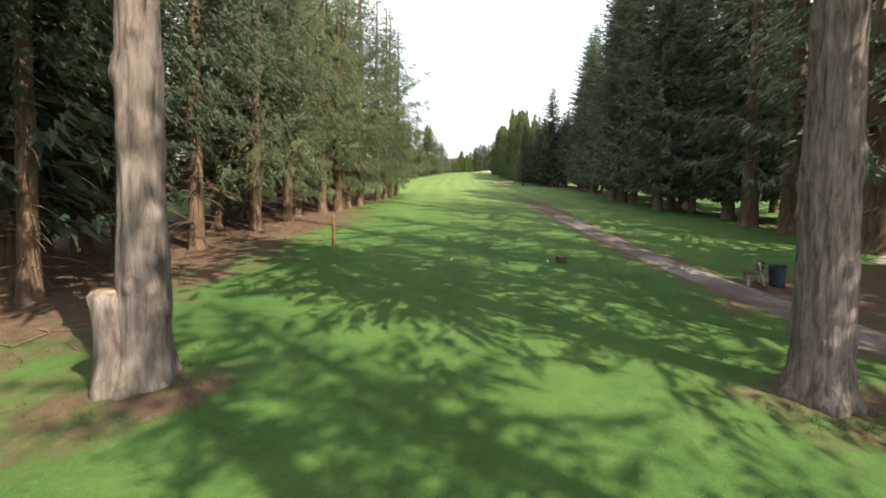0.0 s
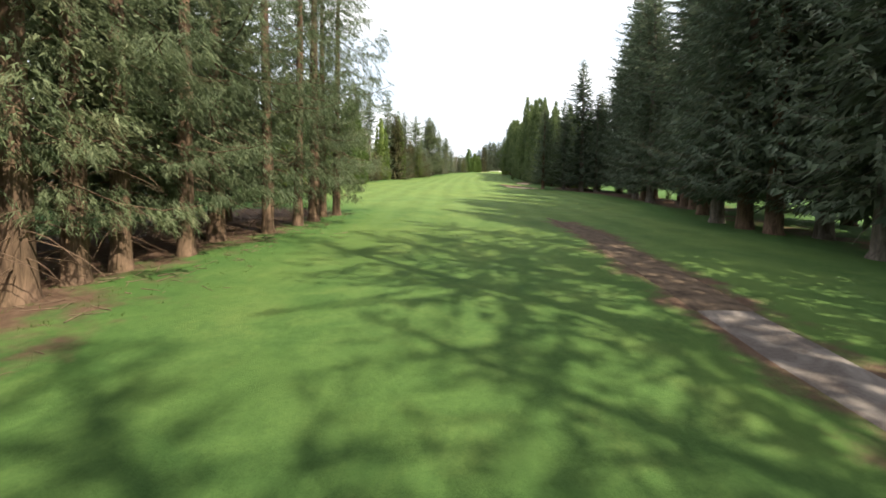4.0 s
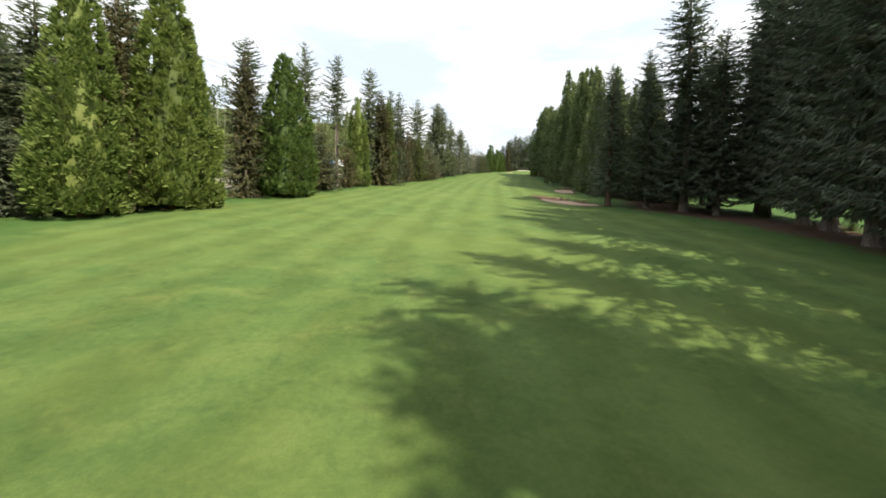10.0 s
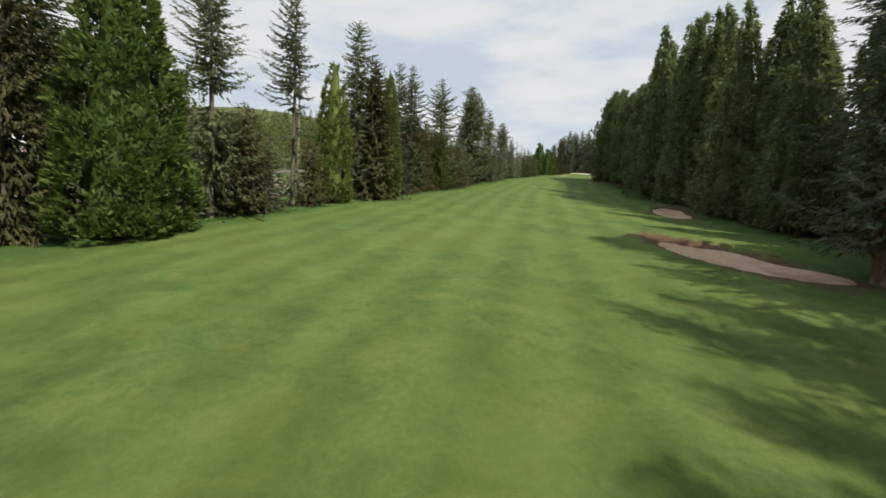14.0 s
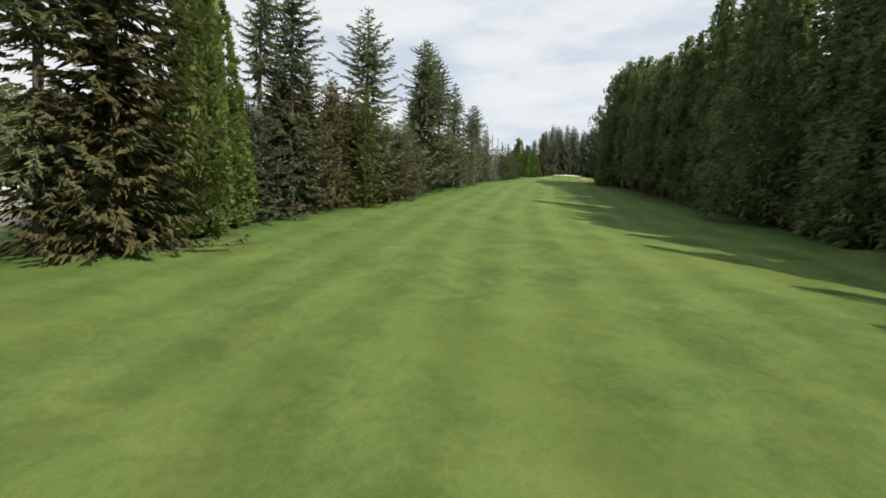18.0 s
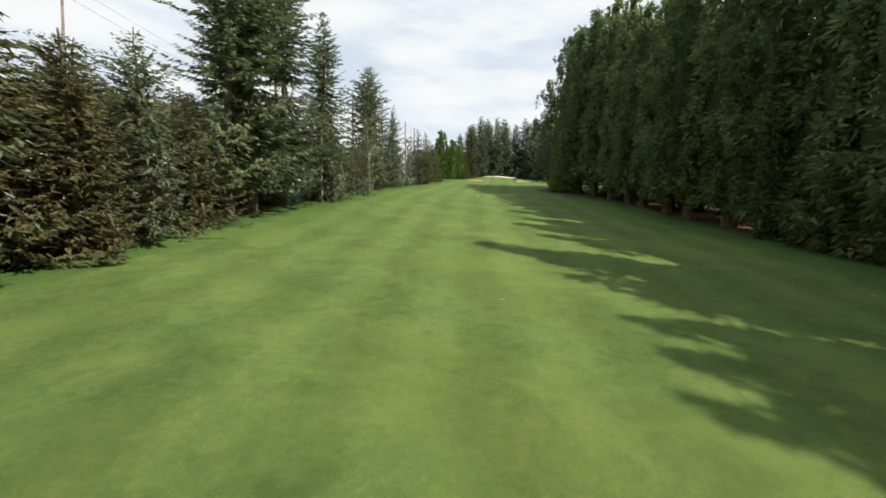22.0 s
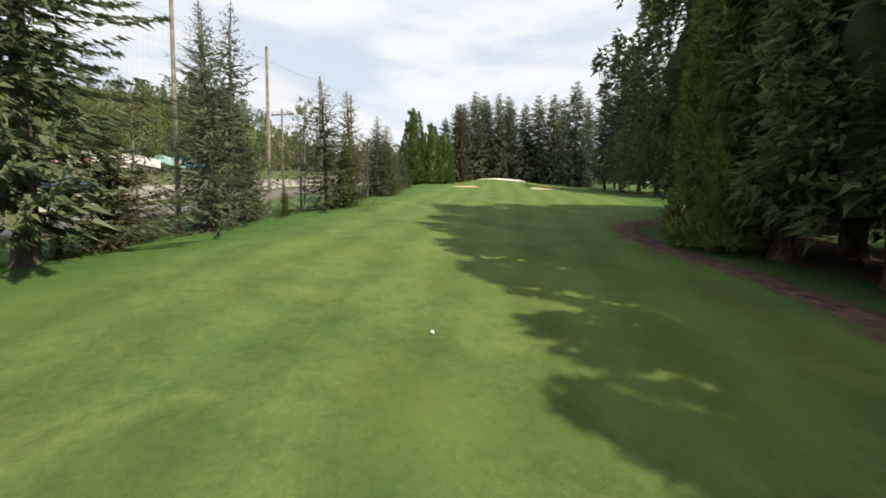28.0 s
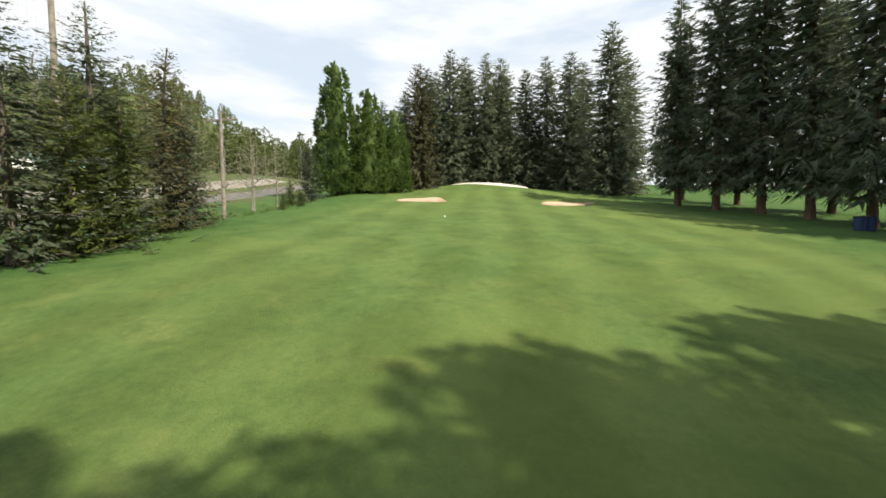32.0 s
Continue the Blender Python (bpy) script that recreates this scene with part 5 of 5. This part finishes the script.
def fence_panel(x0, y0, x1, y1, boards=True):
    d = Vector((x1 - x0, y1 - y0))
    t = thing("fence_panel", spot((x0 + x1) / 2, (y0 + y1) / 2, math.degrees(math.atan2(d.y, d.x))), "brown board fence panel at the edge of the course", "fence", "board fence")
    n = int(d.length / 0.155)
    for z in (0.4, 1.45):
        part("rail", box(bmesh.new(), (d.length, 0.06, 0.09), (0, 0.05, z), bevel=0.006), FENCE_WOOD, t)
    part("post", box(bmesh.new(), (0.1, 0.1, 2.2), (-d.length / 2 + 0.05, 0.09, 0.75), bevel=0.01), FENCE_WOOD, t)
    slope = float(land(x1, y1) - land(x0, y0)) / d.length
    if boards:
        for k in range(n):
            o = new("board", plank_me)
            o.parent = t
            u = -d.length / 2 + (k + 0.5) * d.length / n
            o.location = (u, 0, u * slope + random.uniform(-0.02, 0.02))
    else:
        b = bmesh.new()
        for k in range(n):
            u = -d.length / 2 + (k + 0.5) * d.length / n
            box(b, (0.14, 0.022, 1.75), (u, 0, 0.92 + u * slope))
        tagged(part("boarding", b, FENCE_WOOD, t), kind="stuff")


for k in range(32):
    ya, yb = -4 + k * 2.8, -4 + (k + 1) * 2.8
    fence_panel(-28.5 - 0.02 * ya, ya, -28.5 - 0.02 * yb, yb - 0.06, k > 24)

SIDING = plain("pale_grey_siding", (0.30, 0.33, 0.36), 0.7, grain=0.08)
ROOF = plain("grey_shingle_roof", (0.20, 0.21, 0.22), 0.9, grain=0.25, scale=4)


def house(x, y, turn, w, d, h):
    t = thing("house", spot(x, y, turn), "pale grey sided house behind the board fence", "house", "houses")
    part("wall", box(bmesh.new(), (w, d, h + 1.0), (0, 0, h / 2 - 0.5), bevel=0.02), SIDING, t)
    for s in (-1, 1):
        b = bmesh.new()
        a = math.atan2(2.2, d / 2)
        box(b, (w + 0.9, d / 2 / math.cos(a) + 0.5, 0.16), (0, s * (d / 4 + 0.12), h + 1.08), Matrix.Rotation(-s * a, 4, "X"), bevel=0.02)
        part("roof", b, ROOF, t, "grey shingle roof slope")
    for s in (-1, 1):
        g = bmesh.new()
        vs = [g.verts.new(v) for v in ((s * w / 2, -d / 2, h - 0.02), (s * w / 2, d / 2, h - 0.02), (s * w / 2, 0, h + 2.15))]
        g.faces.new(vs)
        bmesh.ops.solidify(g, geom=g.faces[:], thickness=0.12)
        part("gable", g, SIDING, t)
    for k in range(3):
        win = part("window", box(bmesh.new(), (1.3, 0.1, 1.2), (-w / 3 + k * w / 3, d / 2 + 0.02, h * 0.55), bevel=0.01), WHITE_PAINT, t, "white window frame")
        part("pane", box(bmesh.new(), (1.1, 0.06, 1.0), (-w / 3 + k * w / 3, d / 2 + 0.06, h * 0.55)), GLASS_DARK, win)
        win = part("window", box(bmesh.new(), (0.1, 1.2, 1.2), (w / 2 + 0.02, -d / 3 + k * d / 3, h * 0.55), bevel=0.01), WHITE_PAINT, t, "white window frame")
        part("pane", box(bmesh.new(), (0.06, 1.0, 1.0), (w / 2 + 0.06, -d / 3 + k * d / 3, h * 0.55)), GLASS_DARK, win)


house(-57.0, 99.0, 12, 11, 9, 5.2)
house(-42.0, 22.0, -6, 12, 9, 3.6)
house(-44.0, 52.0, 4, 11, 9, 5.0)

ROAD = plain("grey_road_asphalt", (0.135, 0.128, 0.120), 0.9, spec=0.2, grain=0.25, scale=1.2)
YS = range(86, 316, 10)
strip("frontage_road", [(float(LEFT(y)) - 14.5, y) for y in YS], 2.6, ROAD, "grey asphalt service road beside the course", "road")
strip("highway", [(float(LEFT(y)) - 74, y) for y in range(60, 350, 12)], 6.5, ROAD, "grey asphalt highway on the bank", "road", 0.06)
strip("gravel_verge", [(float(LEFT(y)) - 22.5, y) for y in YS], 2.4, GRAVEL, "pale gravel verge behind the barrier", "verge")

bar = bmesh.new()
prof = [(-0.30, 0), (-0.30, 0.08), (-0.14, 0.33), (-0.08, 0.82), (0.08, 0.82), (0.14, 0.33), (0.30, 0.08), (0.30, 0)]
ends = [[bar.verts.new((s * 1.9, a, b)) for a, b in prof] for s in (-1, 1)]
for k in range(8):
    bar.faces.new((ends[0][k], ends[0][(k + 1) % 8], ends[1][(k + 1) % 8], ends[1][k]))
bar.faces.new(ends[0][::-1])
bar.faces.new(ends[1])
bmesh.ops.recalc_face_normals(bar, faces=bar.faces[:])
seg0 = None
for k in range(46):
    y = 92 + k * 4.0
    x, x2 = float(LEFT(y)) - 18.6, float(LEFT(y + 4)) - 18.6
    slope = Matrix.Rotation(math.atan2(4.0, x2 - x), 4, "Z") @ Matrix.Rotation(-math.atan2(float(land(x2, y + 4) - land(x, y)), 4.0), 4, "Y")
    m = Matrix.Translation((x, y, float(land(x, y)) - 0.02)) @ slope
    if seg0 is None:
        seg0 = part("concrete_barrier", bar, CONCRETE, None)
        seg0.matrix_basis = m
        tagged(seg0, "pale concrete road barrier segment", "barrier", "road barriers")
    else:
        copy_thing(seg0, m)


def wheel(parent, x, y, r=0.5, w=0.28):
    ty = part("wheel", rod(bmesh.new(), (x, y - w / 2, r), (x, y + w / 2, r), r, None, 18), RUBBER, parent, "black tyre")
    part("rim", rod(bmesh.new(), (x, y - w / 2 - 0.01, r), (x, y + w / 2 + 0.01, r), r * 0.55, None, 14), GREY_METAL, ty)


def paint(name, c):
    return plain(name, c, 0.4, spec=0.5, grain=0.06)


PAINTS = {"white": (0.72, 0.73, 0.73), "blue": (0.05, 0.20, 0.52), "pink": (0.62, 0.30, 0.28), "teal": (0.30, 0.52, 0.50), "green": (0.012, 0.24, 0.17)}
TRAILER_PAINT = {k: paint(k + "_trailer_paint", v) for k, v in PAINTS.items()}


def trailer(x, y, turn, colour, bars=None):
    t = thing("semi_trailer", spot(x, y, turn), f"{colour} box semi-trailer standing by the road", "trailer", "trailers")
    part("body", box(bmesh.new(), (12.5, 2.5, 2.75), (0, 0, 2.55), bevel=0.05), TRAILER_PAINT[colour], t)
    part("chassis", box(bmesh.new(), (12.2, 1.1, 0.2), (0, 0, 1.05), bevel=0.02), DARK_METAL, t)
    for s in (-1, 1):
        for k in range(13):
            part("side_post", box(bmesh.new(), (0.05, 0.03, 2.5), (-5.9 + k * 0.98, s * 1.262, 2.55), bevel=0.006), TRAILER_PAINT[colour], t)
        if bars:
            part("lettering", box(bmesh.new(), (5.6, 0.02, 0.42), (0.6, s * 1.275, 3.1), bevel=0.004), TRAILER_PAINT[bars], t, f"{bars} lettering bar")
            part("lettering", box(bmesh.new(), (3.2, 0.02, 0.3), (2.0, s * 1.275, 2.45), bevel=0.004), TRAILER_PAINT[bars], t, f"{bars} lettering bar")
    for wx in (-5.0, -3.7):
        for wy in (-1.0, 1.0):
            wheel(t, wx, wy)
    for s in (-0.8, 0.8):
        part("landing_leg", rod(bmesh.new(), (3.6, s, 0), (3.6, s, 1.1), 0.06), GREY_METAL, t)


def along(y):
    return math.degrees(math.atan2(10, float(LEFT(y + 5) - LEFT(y - 5))))


for y, c, b in ((256, "white", None), (271, "blue", "white"), (286, "white", "blue"), (300, "pink", "white"), (314, "white", "blue"), (329, "white", None), (344, "teal", "white"), (358, "blue", None)):
    trailer(float(LEFT(y)) - 93, y, along(min(y, 290)), c, b)
trailer(-22.0, 228.0, along(222), "green", "white")


def car(x, y, turn, m, words):
    t = thing("car", spot(x, y, turn), words, "car", "parked cars")
    b = bmesh.new()
    box(b, (4.3, 1.75, 0.62), (0, 0, 0.62), bevel=0.16)
    part("body", b, m, t)
    c = bmesh.new()
    bmesh.ops.create_cone(c, cap_ends=True, segments=4, radius1=1.0, radius2=0.74, depth=0.58, matrix=Matrix.Translation((-0.15, 0, 1.16)) @ Matrix.Diagonal((1.75, 1.12, 1, 1)) @ Matrix.Rotation(radians(45), 4, "Z"))
    bmesh.ops.bevel(c, geom=c.edges[:], offset=0.07, segments=2, affect="EDGES")
    part("cabin", c, m, t)
    for s in (-1, 1):
        part("side_window", box(bmesh.new(), (1.7, 0.03, 0.34), (-0.15, s * 0.70, 1.16), Matrix.Rotation(radians(s * 17), 4, "X"), bevel=0.01), GLASS_DARK, t)
        part("headlight", box(bmesh.new(), (0.06, 0.3, 0.13), (2.13, s * 0.6, 0.72), bevel=0.02), WHITE_PAINT, t)
        for wx in (-1.35, 1.35):
            wheel(t, wx, s * 0.78, 0.32, 0.2)
    part("windscreen", box(bmesh.new(), (0.03, 1.15, 0.42), (0.92, 0, 1.15), Matrix.Rotation(radians(-32), 4, "Y"), bevel=0.01), GLASS_DARK, t)


CAR_WHITE, CAR_SILVER, CAR_BLUE = paint("white_car_paint", (0.72, 0.73, 0.74)), paint("silver_car_paint", (0.42, 0.44, 0.46)), paint("blue_car_paint", (0.05, 0.12, 0.30))
for x, y, m, wd in ((-26.0, 205.0, CAR_WHITE, "white parked car on the yard"), (-22.5, 211.0, CAR_SILVER, "silver parked car on the yard"), (-19.0, 217.0, CAR_WHITE, "white parked car on the yard"),
                    (-36.5, 152.0, CAR_WHITE, "white parked car by the service road"), (-12.6, 232.0, CAR_BLUE, "blue parked car by the service road"), (-30.0, 198.0, CAR_SILVER, "silver parked car on the yard")):
    car(x, y, along(y) + 8, m, wd)

# billboard across the highway
bb = thing("billboard", spot(-60.4, 128.7, 9.9), "wide white billboard on a dark post by the highway", "billboard")
part("panel", box(bmesh.new(), (7.6, 0.3, 2.5), (0, 0, 5.9), bevel=0.03), WHITE_PAINT, bb)
part("frame", box(bmesh.new(), (7.9, 0.2, 0.16), (0, 0, 4.58), bevel=0.02), DARK_METAL, bb)
part("post", box(bmesh.new(), (1.2, 0.8, 5.6), (1.6, 0.25, 2.1), bevel=0.03), DARK_METAL, bb, "dark post")
part("picture", box(bmesh.new(), (1.0, 0.04, 0.55), (-1.9, -0.17, 6.1), bevel=0.01), DARK_METAL, bb, "dark printed shape")
part("lettering", box(bmesh.new(), (3.6, 0.04, 0.16), (1.1, -0.17, 6.25), bevel=0.005), GREY_METAL, bb, "grey lettering bar")
part("lettering", box(bmesh.new(), (3.6, 0.04, 0.12), (1.1, -0.17, 5.85), bevel=0.005), GREY_METAL, bb, "grey lettering bar")
part("tag", box(bmesh.new(), (1.1, 0.04, 0.3), (2.9, -0.17, 4.9), bevel=0.005), TRAILER_PAINT["pink"], bb, "small red tag")

POLE_WOOD = plain("weathered_pole_wood", (0.27, 0.235, 0.20), 0.9, grain=0.25, scale=3)
WIRE_TOPS = []


def pole(x, y, h, r, label, arms=1, group="utility poles"):
    t = thing("utility_pole", spot(x, y, along(y)), label, "pole", group)
    part("shaft", rod(bmesh.new(), (0, 0, -0.5), (0, 0, h), r, r * 0.62, 14), POLE_WOOD, t)
    for k in range(arms):
        z = h - 0.5 - 1.1 * k
        part("crossarm", box(bmesh.new(), (0.10, 2.3, 0.12), (0.12, 0, z), bevel=0.01), POLE_WOOD, t)
        for s in (-1.0, -0.5, 0.5, 1.0):
            part("insulator", rod(bmesh.new(), (0.12, s, z + 0.05), (0.12, s, z + 0.24), 0.045, 0.03, 8), GREY_METAL, t)
    WIRE_TOPS.append((x, y, float(land(x, y)) + h - 0.3))


for x, y, h in ((-26.0, 92.5, 17), (-18.6, 131.4, 17), (-16.6, 185.0, 17), (-1.6, 212.0, 9.5), (6.6, 230.4, 9.3), (14.6, 253.6, 7.2)):
    pole(x, y, h, 0.13, "weathered wooden utility pole with a crossarm", 1)
pole(-54.6, 128.0, 12.5, 0.14, "pale wooden utility pole beside the billboard", 1)


def wire(a, b, sag, r=0.012):
    a, b = np.array(a), np.array(b)
    t = np.linspace(0, 1, 20)
    p = a + (b - a) * t[:, None]
    p[:, 2] -= sag * 4 * t * (1 - t)
    return tube(p, np.full(20, r), 4)


for k in range(4):
    a, b = WIRE_TOPS[k], WIRE_TOPS[k + 1]
    for off in (-0.9, 0.9):
        w = link_mesh("power_line", *wire((a[0] + off, a[1], a[2]), (b[0] + off, b[1], b[2]), 0.7), DARK_METAL)
        tagged(w, "thin sagging overhead power line between the poles", "wire", "power lines")

# driving range net on tall poles
NET = plain("grey_net_cord", (0.20, 0.20, 0.21), 0.8, grain=0.1)
net_at = [(-3.4, 192.2, 14.5), (-1.0, 201.2, 14.5), (1.4, 210.1, 14.3), (3.8, 219.0, 14.1), (6.2, 228.0, 14.0), (8.6, 236.9, 13.4), (10.6, 246.0, 13.2)]
for x, y, h in net_at:
    t = thing("net_pole", spot(x, y), "tall slim weathered pole carrying the range net", "pole", "net poles")
    part("shaft", rod(bmesh.new(), (0, 0, -0.5), (0, 0, h), 0.15, 0.11, 12), POLE_WOOD, t)
    part("cap", rod(bmesh.new(), (0, 0, h - 0.02), (0, 0, h + 0.1), 0.13, 0.09, 12), DARK_METAL, t)
for (x0, y0, h0), (x1, y1, h1) in zip(net_at, net_at[1:]):
    z0, z1 = float(land(x0, y0)), float(land(x1, y1))
    cords = []
    for k in range(23):
        h = 1.0 + 12.0 * k / 22
        cords.append(wire((x0, y0, z0 + h), (x1, y1, z1 + h), 0.12, 0.002 if 0 < k < 22 else 0.012))
    for k in range(1, 28):
        u = k / 28
        x, y, z = x0 + (x1 - x0) * u, y0 + (y1 - y0) * u, z0 + (z1 - z0) * u
        cords.append(tube(np.array([[x, y, z + 0.9], [x, y, z + 7], [x, y, z + 12.9]]), (0.002, 0.002, 0.002), 3))
    tris = [(v, np.concatenate([f[:, (0, 1, 2)], f[:, (0, 2, 3)]])) for v, f in cords]
    n = link_mesh("range_net", *join(tris), NET)
    tagged(n, "fine grey driving range net hung between tall poles", "net", "range nets")

# ---- woods beyond the course ----
def far_wood(name, label, places, seed, needles, H=(13, 20)):
    """Many distant trees in one mesh each for stems and leaves."""
    rng = np.random.default_rng(seed)
    stems, bs, ws, ls = [], [], [], []
    for x, y in places:
        h = rng.uniform(*H)
        z = float(land(x, y))
        stems.append(tube(np.array([[x, y, z - 0.5], [x + rng.normal(0, 0.3), y, z + h * 0.9]]), (0.16, 0.05), 4))
        n = 230
        pointed = rng.random() < 0.45
        u = rng.random(n) ** (1.3 if pointed else 0.8)
        lo = 0.12 if pointed else 0.3
        r = (2.3 * (1 - u) + 0.2) if pointed else 2.6 * np.sqrt(np.clip(np.sin(math.pi * (0.12 + 0.88 * u)), 0.05, 1))
        a = rng.uniform(0, 6.283, n)
        rr = r * np.sqrt(rng.uniform(0.25, 1, n))
        bs.append(np.column_stack([x + rr * np.cos(a), y + rr * np.sin(a), z + h * (lo + (1 - lo) * u)]))
        ws.append(np.column_stack([np.cos(a), np.sin(a), rng.uniform(-0.6, 0.8, n)]) + rng.normal(0, 0.4, (n, 3)))
        ls.append(rng.uniform(0.6, 1.35, n))
    root = thing(name, Matrix(), label, "woodland", kind="stuff")
    tagged(link_mesh("stems", *join(stems), BARK_PALE, root), kind="stuff")
    l = np.concatenate(ls)
    tagged(link_mesh("leaves", *sprays(np.concatenate(bs), np.concatenate(ws), l, l * 0.6, rng), needles, root), kind="stuff")


WOOD_LEAF = foliage("far_mixed_foliage", (0.070, 0.096, 0.032), (0.118, 0.152, 0.050), (0.175, 0.205, 0.075), 0.1, 0.45)
wr = random.Random(17)
places = []
for k in range(1050):
    y = wr.uniform(20, 520)
    off = (99 if y < 400 else 30) + 120 * wr.random() ** 1.7
    places.append((float(LEFT(min(y, 300))) - off, y))
far_wood("wooded_hillside", "mixed green woodland covering the hill beyond the highway", places, 51, WOOD_LEAF, (11, 17))
far_wood("pale_stemmed_wood", "tall pale-stemmed trees with light green crowns behind the billboard", [(float(LEFT(y)) - 50 - 20 * wr.random(), y) for y in (wr.uniform(122, 164) for _ in range(75))], 54, WOOD_LEAF, (21, 28))
far_wood("far_trees", "distant trees beyond the next fairway", [(wr.uniform(88, 135), wr.uniform(-40, 330)) for _ in range(170)], 52, NEEDLE_DARK, (14, 22))
far_wood("far_trees", "distant trees closing the head of the valley", [(wr.uniform(-45, 110), wr.uniform(318, 380)) for _ in range(150)], 53, WOOD_LEAF, (10, 15))

# low shrubs under the trees
for x, y, h, w in ((39, 80, 1.8, 1.6), (40, 86, 2.0, 1.5), (39.5, 92, 1.6, 1.6), (37.5, 99, 2.2, 1.4), (36.0, 104, 1.9, 1.5), (34.5, 110, 1.6, 1.5), (33.5, 113, 2.0, 1.4),
                   (-31.0, 84.5, 2.6, 1.3), (-22.5, 101.0, 2.5, 1.3), (-19.5, 125.5, 2.5, 1.3), (3.5, 211.0, 1.6, 1.6), (9.0, 223.0, 2.2, 1.5), (15.0, 246.5, 1.6, 1.6), (17.5, 257.0, 1.4, 1.6), (18.2, 259.5, 1.5, 1.6)):
    plant("bright", x, y, h, w)


# ---- undergrowth and litter ----
def clumps(name, label, category, places, size, blades, material, seed, flat=0.35):
    """Many small clumps of upright grass blades in one mesh."""
    rng = np.random.default_rng(seed)
    p = np.repeat(np.asarray(places, float), blades, 0)
    n = len(p)
    p = p + rng.normal(0, size * 0.35, (n, 2))
    b = np.column_stack([p, land(p[:, 0], p[:, 1]) - 0.02])
    way = np.column_stack([rng.normal(0, flat, n), rng.normal(0, flat, n), np.ones(n)])
    v, f = sprays(b, way, size * rng.uniform(0.5, 1.3, n), size * 0.16 * rng.uniform(0.6, 1.3, n), rng, 0.1)
    return tagged(link_mesh(name, v, f, material), label, category, kind="stuff")


ROUGH_GRASS = foliage("rough_grass_blades", (0.045, 0.085, 0.018), (0.080, 0.130, 0.028), (0.130, 0.170, 0.048), 0.2, 0.3)
DRY_TWIG = plain("dry_twigs", (0.17, 0.115, 0.08), 0.9, grain=0.3, scale=8)
gr = np.random.default_rng(77)
edge = []
for y in gr.uniform(58, 268, 3800):
    edge.append((float(LEFT(y)) - 2.2 + gr.normal(0, 1.5), y))
clumps("rough_grass", "longer rough grass along the foot of the trees", "grass", edge, 0.20, 7, ROUGH_GRASS, 61)
foot = []
for y in gr.uniform(5, 56, 900):
    foot.append((float(LEFT(y)) + gr.normal(0.8, 1.6), y))
for x, y in ((-5.2, 6.9), (7.1, 6.7)):
    for _ in range(60):
        a, d = gr.uniform(0, 6.28), gr.uniform(0.55, 1.6)
        foot.append((x + d * math.cos(a), y + d * math.sin(a)))
clumps("rough_grass", "sparse rough grass growing through the needle litter", "grass", foot, 0.13, 6, ROUGH_GRASS, 62, 0.5)
sticks = []
for _ in range(520):
    y = gr.uniform(8, 50)
    x = float(LEFT(y)) + gr.normal(0.2, 2.2)
    a, ln = gr.uniform(0, 6.28), gr.uniform(0.15, 0.9)
    t = np.linspace(-0.5, 0.5, 4)
    px, py = x + math.cos(a) * t * ln + gr.normal(0, 0.02, 4), y + math.sin(a) * t * ln + gr.normal(0, 0.02, 4)
    sticks.append(tube(np.column_stack([px, py, land(px, py) + 0.015 + gr.uniform(0, 0.02)]), np.array([0.012, 0.011, 0.009, 0.004]) * gr.uniform(0.6, 1.5), 4))
tagged(link_mesh("fallen_twigs", *join(sticks), DRY_TWIG), "fallen dead twigs lying in the needle litter", "twigs", kind="stuff")
